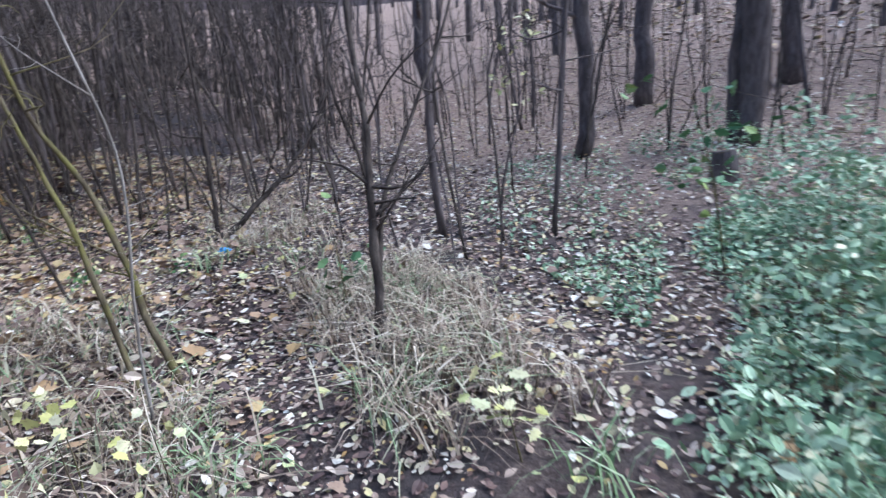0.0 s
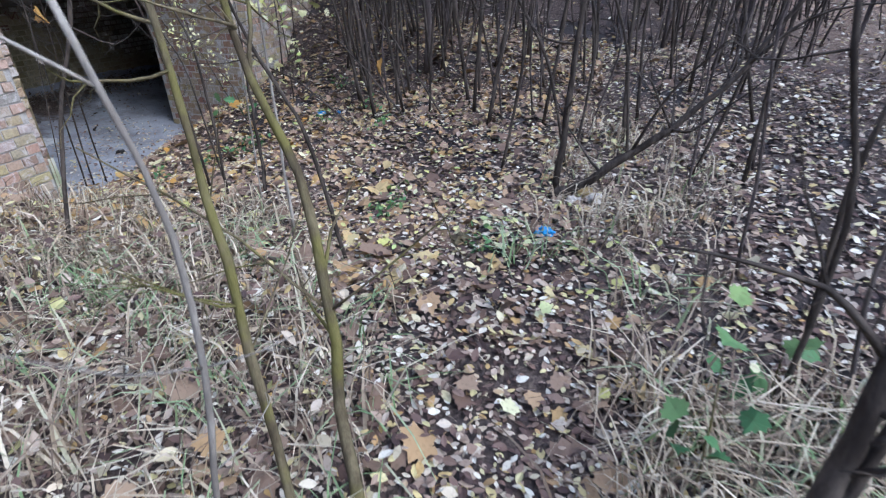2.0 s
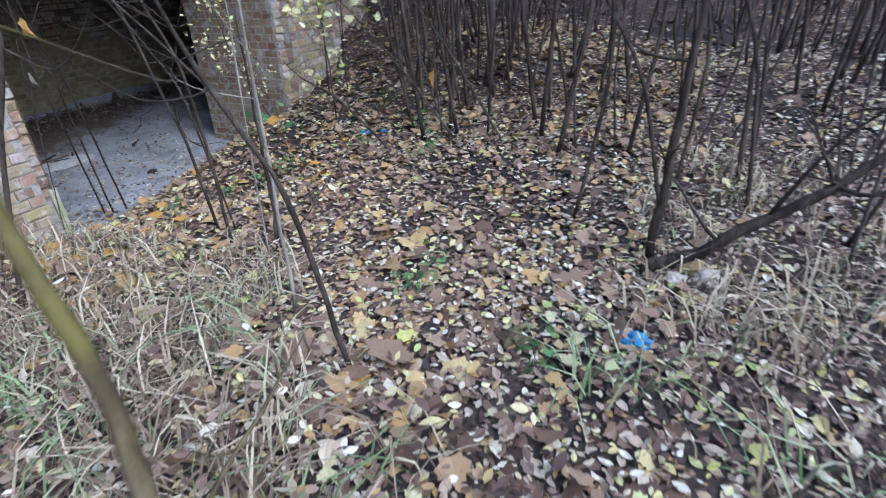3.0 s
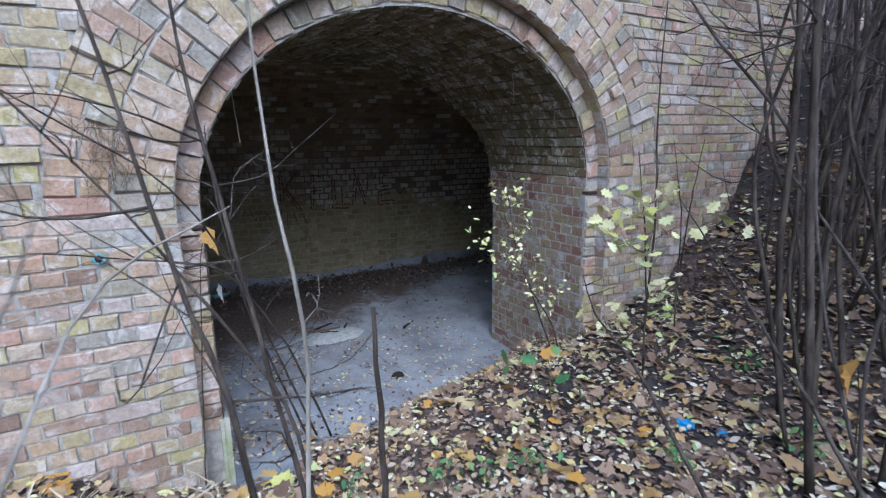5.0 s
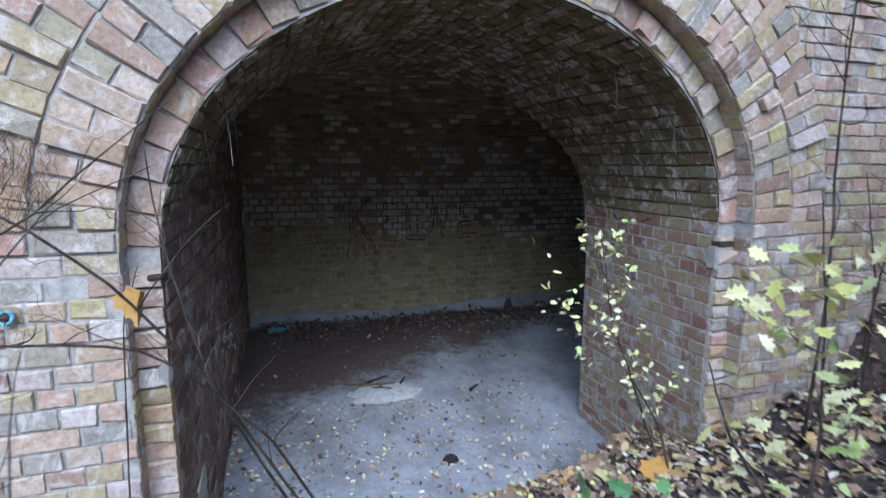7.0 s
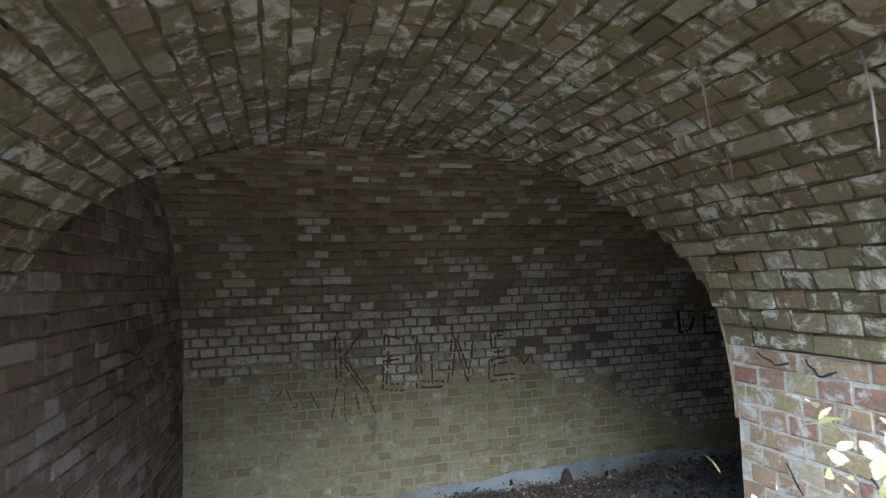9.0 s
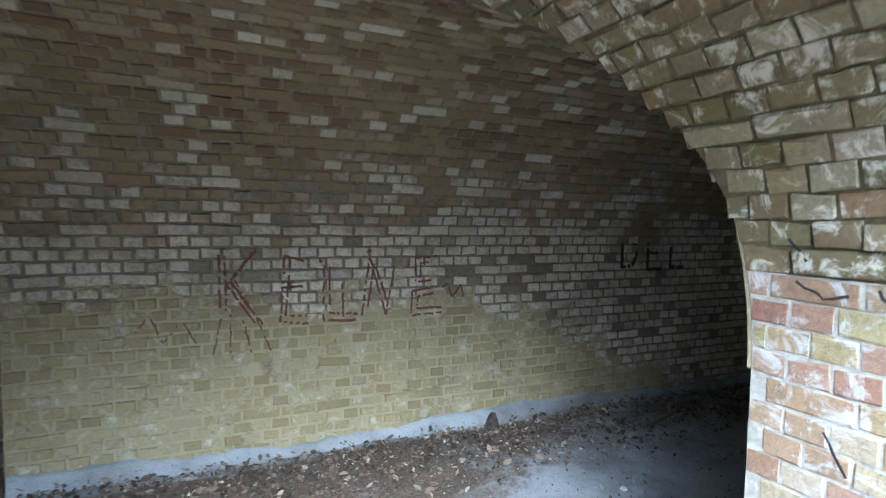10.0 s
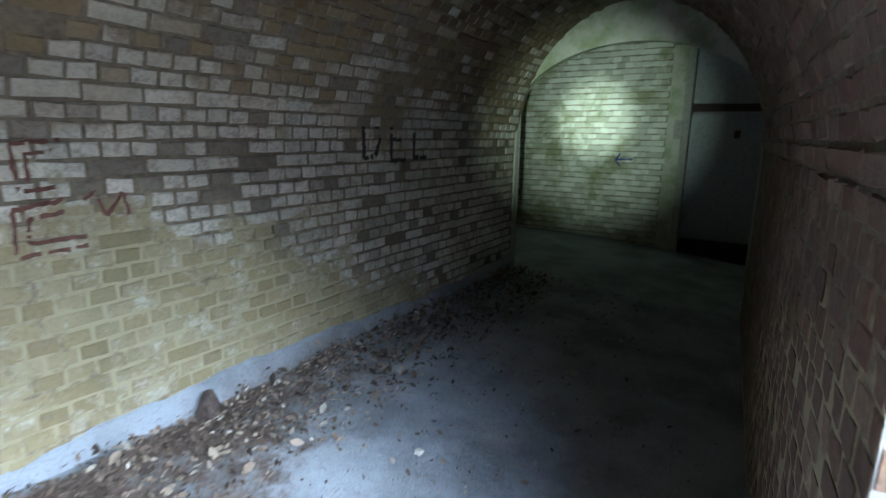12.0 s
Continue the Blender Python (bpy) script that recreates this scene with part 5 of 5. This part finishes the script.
q = np.random.default_rng(61)
cover = []
while len(cover) < 21000:
    near = len(cover) % 3 > 0
    x, y = (q.uniform(-6.4, -3.0), q.uniform(-8.5, -4.7)) if near else (q.uniform(-6.2, 1.0), q.uniform(-11.0, -6.2))
    e = trail_side(x, y)
    if e < -.26 + .3 * math.sin(3.1 * x + 1.7 * y) * math.sin(2.3 * y) - .3 * q.random() or (e > .15 and y < -6.2 and e < 2.0 and q.random() < .45):
        hump = (.42 * math.exp(-((e + 1.35) / .7) ** 2) if e < 0 else .0) * (1 + .5 * math.sin(5 * x) * math.sin(4 * y))
        cover.append(on_ground(x, y, q.random() ** .5 * (.07 + hump)))
tagged(part("ground_cover", leaves_at(np.array(cover), q.uniform(.03, .07, len(cover)), "oval", .55, 62), NETTLE, None, "dense low green leafy ground cover beside the trail"), category="ground cover", kind="stuff")
for k, (x, y, h) in enumerate([(-5.75, -5.35, .7), (-5.35, -6.0, .8), (-5.0, -6.5, .75), (-6.0, -5.2, .7), (-4.6, -7.2, .8), (-5.6, -6.6, 1.0), (-5.0, -7.4, 1.1), (-4.3, -8.0, 1.2)]):
    sapling([on_ground(x, y), on_ground(x + .05, y, h * .5), on_ground(x + .1, y - .05, h)], .006, BARK_OLIVE, "green leafy shrub at the edge of the trail", 500 + k, 10, .55, ("oval", NETTLE, 190, .062, "small grey-green leaves"), "leafy_bush")

# ---- litter and rubbish ----


def crumple(name, x, y, z, size, m, label, category, seed, flat=.55):
    q = np.random.default_rng(seed)
    bm = bmesh.new()
    bmesh.ops.create_icosphere(bm, subdivisions=3, radius=1)
    for v in bm.verts:
        n = noise.noise(v.co * 1.7 + Vector((seed, 0, 0))) * .5 + noise.noise(v.co * 5 + Vector((0, seed, 0))) * .28
        v.co *= size * (1 + n)
        v.co.z *= flat
    ob = part(name, bm, m, None, label, False)
    ob.location = (x, y, z + size * flat * .55)
    return tagged(ob, category=category)


crumple("plastic_bag", *on_ground(-1.75, -3.96), .052, PLASTIC_BLUE, "crumpled bright blue plastic bag on fallen leaves", "litter", 1)
crumple("plastic_bag", *on_ground(.93, -1.16), .045, PLASTIC_BLUE, "small torn blue plastic bag in the leaf litter", "litter", 2)
crumple("plastic_scrap", *on_ground(1.02, -1.32), .03, PLASTIC_BLUE, "scrap of blue plastic in the leaf litter", "litter", 3)
crumple("plastic_scrap", *on_ground(-1.62, -3.7), .028, PLASTIC_WHITE, "white scrap of plastic on the leafy trail", "litter", 4)
crumple("paper_wad", *on_ground(-1.12, -4.22), .06, PLASTIC_WHITE, "dirty white crumpled paper beside a crooked trunk", "litter", 5)
crumple("paper_wad", *on_ground(-1.18, -4.08), .05, PLASTIC_WHITE, "smaller dirty white crumpled paper in the leaves", "litter", 6)
crumple("plastic_scrap", *on_ground(-4.45, -3.25), .03, PLASTIC_BLUE, "pale blue plastic scrap in dry grass", "litter", 7)
crumple("stone", *on_ground(-1.8, -3.5), .06, BARK_OLIVE, "mossy stone among fallen leaves", "stone", 8)

# ---- inside the tunnel ----


def loose(n, s0, s1, w0, w1, size, seed, name, text, m, pile=.05):
    q = np.random.default_rng(seed)
    s = q.uniform(s0, s1, n)
    w = w0 + (w1 - w0) * q.random(n) ** .6
    p = np.array([tun(a, b, 0) for a, b in zip(s, w)])
    z = [floor_level(x, y) + .008 + abs(h) for (x, y, _), h in zip(p, q.normal(0, pile, n) * np.clip((w - .9) / 1.5, 0, 1))]
    p[:, 2] = z
    return tagged(part(name, leaves_at(p, np.clip(q.lognormal(math.log(size), .4, n), size * .4, size * 2.5), "oval", .5, seed + 1), m, None, text), category="leaf litter", kind="stuff")


MOULD = leaf_paint("rotten_leaf", [(0.0, (.04, .03, .025)), (.35, (.10, .075, .06)), (.7, (.19, .145, .115)), (.92, (.32, .26, .21)), (1.0, (.55, .52, .48))], .8)
loose(6500, LEFT + .1, CHAMBER - .1, 1.75, SPAN - .10, .030, 71, "rotten_leaf_litter", "rotten dark leaves drifted along the tunnel wall", MOULD, .035)
loose(1500, LEFT + .1, CHAMBER, .1, 1.9, .020, 73, "rotten_leaf_litter", "scattered dark leaf scraps on the sand floor", MOULD, .01)
q = np.random.default_rng(75)
sp = [(x, y, floor_level(x, y) + .012) for x, y in zip(-1.28 + 2.5 * q.random(1700) ** 1.35, .45 + q.random(1700) ** 1.2 * 1.6)]
tagged(part("leaf_litter", leaves_at(np.array(sp), q.uniform(.018, .05, 1700), "oval", .3, 76), LITTER, None, "scattered brown leaves blown onto the sand"), category="leaf litter", kind="stuff")


def mound(name, x, y, rx, ry, h, m, label, category, seed):
    v, f = [(0, 0, h)], []
    n = 26
    for j, t in enumerate((.3, .6, .85, 1.0)):
        for i in range(n):
            a = i * 2 * math.pi / n
            e = 1 + .30 * noise.noise(Vector((math.cos(a) * 2, math.sin(a) * 2, seed)))
            v.append((rx * t * e * math.cos(a), ry * t * e * math.sin(a), h * (1 - t ** 1.6) * (1 + .5 * noise.noise(Vector((4 * t * math.cos(a), 4 * t * math.sin(a), seed + 3.0)))) - (.006 if t == 1 else 0)))
    f += [(0, 1 + i, 1 + (i + 1) % n) for i in range(n)]
    f += [(1 + j * n + i, 1 + (j + 1) * n + i, 1 + (j + 1) * n + (i + 1) % n, 1 + j * n + (i + 1) % n) for j in range(3) for i in range(n)]
    ob = part(name, (v, f), m, None, label, True)
    ob.location = (x, y, floor_level(x, y) + .004)
    return tagged(ob, category=category)


mound("ash_patch", -.05, 2.13, .34, .20, .035, ASH, "flat heap of pale ash from an old fire", "ash", 1)
mound("earth_clod", 1.92, 3.76, .07, .07, .15, SOIL, "pointed clod of dark earth against the wall", "earth", 2)


def stick(name, a, b, r, m, label, category="stick", seed=0):
    q = np.random.default_rng(seed)
    a, b = np.array(a, float), np.array(b, float)
    l = smooth_line([np.zeros(3), (b - a) * .5 + q.normal(0, .03, 3) * np.linalg.norm(b - a), b - a], 9, r * .3, q)
    ob = part(name, tube(l, np.linspace(r, r * .65, 9), 6), m, None, label, True)
    ob.location = tuple(a)
    return tagged(ob, category=category)


for k, pts in enumerate([[(-.74, .50, .02), (-1.02, .12, .78), (-1.24, -.20, 1.36), (-1.50, -.55, 1.86), (-1.95, -.95, 2.2)],
                         [(-.80, .52, .02), (-1.04, .20, .70), (-1.20, .02, 1.16), (-1.30, -.12, 1.62), (-1.34, -.2, 2.1)],
                         [(-.66, .42, .03), (-1.0, .02, .92), (-1.34, -.40, 1.5), (-1.9, -.9, 1.72)]]):
    sapling(pts, .008, BARK, "long thin dark whip leaning out of the sand", 600 + k, 7, .34, None, "leaning_whip")
for k, (x, y, l, a, m, text) in enumerate([(-.22, 2.28, .26, .4, CHAR, "charred stick beside the ash"), (-.16, 2.2, .18, -.5, CHAR, "short charred stick beside the ash"), (-.42, 2.35, .5, -.35, DEADWOOD, "dead stick on the sand floor"),
                                           (.65, 1.93, .12, .5, CHAR, "small charred stick on the sand"), (.1, 2.2, .12, 1.0, CHAR, "burnt wood end in the ash"), (3.1, 3.35, .4, .2, DEADWOOD, "dead stick among rotten leaves")]):
    z = floor_level(x, y) + .018
    stick("stick", (x, y, z), (x + l * math.cos(a), y + l * math.sin(a), z + .012), .012, m, text, "stick", 620 + k)
crumple("charred_log", .16, 1.05, floor_level(.16, 1.05) - .01, .055, CHAR, "charred black lump of wood on the sand", "burnt wood", 12, .5)
crumple("brick_fragment", -.08, 2.2, floor_level(-.08, 2.2), .03, JAMB, "reddish brick fragment beside the ash", "brick", 13, .8)
crumple("stone", 2.3, 2.75, floor_level(2.3, 2.75) - .005, .022, PLASTIC_WHITE, "small pale pebble on the tunnel floor", "stone", 14, .7)
crumple("stone", 3.6, 2.4, floor_level(3.6, 2.4) - .005, .03, STONE, "grey stone on the tunnel floor", "stone", 15, .7)


def strokes(thing, name, lines2, m, width, seed, place, worn=.06):
    """Sprayed strokes: ribbons a little proud of the bricks, with ragged edges."""
    q = np.random.default_rng(seed)
    for pts in lines2:
        v, f = [], []
        n = max(4, int(sum(math.dist(a, b) for a, b in zip(pts, pts[1:])) / .02))
        t = np.linspace(0, len(pts) - 1, n)
        xs = np.interp(t, range(len(pts)), [p[0] for p in pts]) + q.normal(0, .0025, n)
        zs = np.interp(t, range(len(pts)), [p[1] for p in pts]) + q.normal(0, .0025, n)
        d = np.column_stack([np.gradient(xs), np.gradient(zs)])
        d /= np.linalg.norm(d, axis=1)[:, None] + 1e-9
        for x, z, (dx, dz) in zip(xs, zs, d):
            w = width * q.uniform(.35, .62)
            v += [place(x - dz * w, z + dx * w), place(x + dz * w, z - dx * w)]
        for i in range(n - 1):
            if q.random() > worn:
                f.append((2 * i, 2 * i + 1, 2 * i + 3, 2 * i + 2))
        part(name, (v, f), m, thing)


def on_back(x, z):
    return tun((x - .11 - HALF) / UX, SPAN - .021, z)


tag_1 = tagged(new("graffiti"), "faded rust-red sprayed lettering on the tunnel wall", "graffiti")
LETTERS = [
    [(-.06, 1.62), (-.05, 1.22)], [(-.02, 1.62), (-.01, 1.22)], [(-.06, 1.62), (-.02, 1.63)], [(.20, 1.62), (.02, 1.42)], [(.17, 1.60), (.0, 1.40)], [(.02, 1.42), (.24, 1.12)], [(-.01, 1.40), (.19, 1.13)],
    [(.40, 1.58), (.37, 1.13)], [(.44, 1.56), (.41, 1.17)], [(.40, 1.58), (.54, 1.54)], [(.37, 1.36), (.53, 1.37)], [(.37, 1.13), (.58, 1.11)], [(.41, 1.17), (.57, 1.16)],
    [(.66, 1.55), (.70, 1.50), (.69, 1.12), (.98, 1.11)], [(.74, 1.50), (.74, 1.17), (.97, 1.16)], [(.84, 1.38), (.85, 1.14)],
    [(1.00, 1.14), (1.06, 1.57), (1.20, 1.13), (1.27, 1.50)], [(1.05, 1.20), (1.10, 1.52), (1.22, 1.22)], [(1.03, 1.60), (1.15, 1.62)],
    [(1.64, 1.56), (1.45, 1.55), (1.46, 1.37), (1.60, 1.38)], [(1.62, 1.52), (1.50, 1.51), (1.50, 1.40)], [(1.62, 1.33), (1.43, 1.30), (1.42, 1.12), (1.70, 1.13)], [(1.62, 1.28), (1.48, 1.26), (1.47, 1.17), (1.70, 1.17)],
    [(1.70, 1.32), (1.76, 1.35), (1.79, 1.24), (1.88, 1.34), (1.90, 1.24)]]
strokes(tag_1, "letter", LETTERS, SPRAY_RED, .018, 81, lambda x, z: on_back(.89 * x + .04, z), .16)
strokes(tag_1, "letter", [[(.04, 1.43), (.14, 1.27)], [(-.04, 1.2), (-.1, .94)], [(.02, 1.2), (.02, .94)], [(.10, 1.18), (.16, .94)], [(.2, 1.16), (.30, .94)], [(-.60, 1.10), (-.50, 1.22), (-.42, 1.04), (-.30, 1.18), (-.20, 1.0)]], SPRAY_RED, .012, 82, lambda x, z: on_back(.89 * x + .04, z), .3)
tag_2 = tagged(new("graffiti"), "black sprayed letters on the whitewashed tunnel wall", "graffiti")
strokes(tag_2, "letter", [[(3.30, 1.68), (3.30, 1.43), (3.42, 1.45), (3.48, 1.58), (3.40, 1.69), (3.30, 1.68)], [(3.76, 1.70), (3.60, 1.70), (3.60, 1.41), (3.78, 1.41)], [(3.60, 1.56), (3.72, 1.56)], [(3.88, 1.72), (3.88, 1.42), (4.05, 1.42)]], SPRAY_BLACK, .034, 83, on_back)
tag_3 = tagged(new("graffiti"), "black scrawl on the limewashed jamb bricks", "graffiti")
strokes(tag_3, "letter", [[(1.2, 1.70), (1.12, 1.66), (1.06, 1.68)], [(1.0, 1.70), (.95, 1.64), (.86, 1.68)], [(1.22, 1.82), (1.17, 1.76)], [(1.1, 1.3), (1.04, 1.2)], [(1.1, .9), (1.06, .82)], [(.8, 1.35), (.74, 1.26)], [(.7, 1.66), (.62, 1.69)], [(.75, .75), (.68, .7)]], SPRAY_BLACK, .008, 84, lambda u, z: (HALF - .022, u, z))
tag_4 = tagged(new("graffiti"), "small blue painted mark on the end wall", "graffiti")
strokes(tag_4, "letter", [[(2.03, 1.38), (2.10, 1.28), (2.02, 1.2)], [(2.10, 1.29), (1.84, 1.30)]], SPRAY_BLUE, .025, 85, lambda w, z: tun(END - .022, w, z))
tag_5 = tagged(new("graffiti"), "black scribble on the dark side wall", "graffiti")
strokes(tag_5, "letter", [[(2.5, 1.72), (2.75, 1.66), (3.0, 1.74)], [(2.7, 1.84), (2.8, 1.7)], [(2.5, 1.5), (2.72, 1.44)], [(2.95, 1.58), (3.05, 1.44), (3.2, 1.56)]], SPRAY_BLACK, .02, 86, lambda u, z: tuple(left_at(u, z) + ln * .022))


# roots that hang from the passage vault
for k, (x, y, l) in enumerate([(.86, .42, .26), (.70, .75, .20), (1.18, .30, .16), (-1.12, .34, .30), (-1.22, .55, .16), (.98, .95, .12)]):
    z = SPRING + RISE * math.sqrt(max(1 - (x / HALF) ** 2, 0)) - .01
    stick("hanging_root", (x, y, z), (x + .02, y - .01, z - l), .004, BARK_PALE, "thin pale root hanging from the brick vault", "root", 640 + k)


def bottle(x, y, turn_deg):
    """Small plastic bottle lying on its side."""
    ring, prof = 14, [(0, .001), (0, .026), (.006, .030), (.05, .031), (.055, .029), (.10, .029), (.105, .031), (.135, .030), (.165, .014), (.18, .012), (.18, .001)]
    v = [(a, r * math.cos(2 * math.pi * i / ring), r * math.sin(2 * math.pi * i / ring)) for a, r in prof for i in range(ring)]
    f = [(j * ring + i, j * ring + (i + 1) % ring, (j + 1) * ring + (i + 1) % ring, (j + 1) * ring + i) for j in range(len(prof) - 1) for i in range(ring)]
    thing = tagged(new("plastic_bottle"), "small blue plastic bottle lying at the wall's foot", "bottle")
    thing.matrix_world = Matrix.Translation((x, y, floor_level(x, y) + .036)) @ pose(0, 0, 0, 0, 0, turn_deg)
    part("body", (v, f), PLASTIC_TEAL, thing, "", True)
    cap = [(a, r * math.cos(2 * math.pi * i / ring), r * math.sin(2 * math.pi * i / ring)) for a, r in [(.178, .001), (.178, .015), (.196, .015), (.196, .001)] for i in range(ring)]
    part("cap", (cap, [q4 for q4 in f if max(q4) < 4 * ring]), PLASTIC_BLUE, thing, "blue screw cap")


bottle(-.98, 3.66, 8)

# small fittings of the facade


def wall_plug(x, z):
    """A knotted end of blue cord round a plug in the wall."""
    thing = tagged(new("wall_plug"), "small dark plug with blue cord in the brick facade", "plug")
    thing.location = (x, -.012, z)
    a = np.linspace(0, 4 * math.pi, 30)
    part("cord", tube(np.column_stack([.021 * np.cos(a), -.012 - .0012 * a, .021 * np.sin(a)]), np.full(30, .0065), 6), PLASTIC_TEAL, thing, "pale blue cord wound twice", True)
    part("plug", tube([(0, .02, 0), (0, -.01, 0), (0, -.028, .004)], [.016, .016, .011], 9), RUST, thing, "dark plug", True)


wall_plug(-1.815, 1.52)

q = np.random.default_rng(91)
strands = []
for k in range(90):
    x, z = -1.74 + q.normal(0, .055), 1.98 + q.uniform(-.10, .20)
    l = q.uniform(.05, .16)
    strands.append(tube([(x, -.012, z), (x + q.normal(0, .02), -.035 - .03 * q.random(), z - l * .4), (x + q.normal(0, .03), -.03, z - l)], [.0016, .0013, .0007], 3))
tagged(part("dry_root_tuft", joined(strands), DEADWOOD, None, "tuft of dry brown rootlets hanging on the facade"), category="roots", kind="stuff")

hinge_block = tagged(new("hinge_block"), "grey stone block with an iron strip in the brick arch", "stone block")
hinge_block.location = (1.40, STEP, 1.53)
part("stone", bevelled(-.055, .068, -.022, .05, -.075, .055, .008), STONE, hinge_block)
part("slot", bevelled(-.05, .06, -.030, .03, .058, .082, .004), RUST, hinge_block, "dark rusted iron strip")

hinge_stub = tagged(new("hinge_stub"), "rusted iron hinge stub in the broken brick reveal", "hinge")
hinge_stub.location = (-1.40, STEP, 1.60)
part("pin", tube([(-.03, .04, 0), (.0, -.02, 0), (.045, -.045, .012)], [.016, .015, .011], 8), RUST, hinge_stub, "", True)
part("strap", bevelled(-.06, .05, -.020, .03, -.018, .018, .005), RUST, hinge_stub)
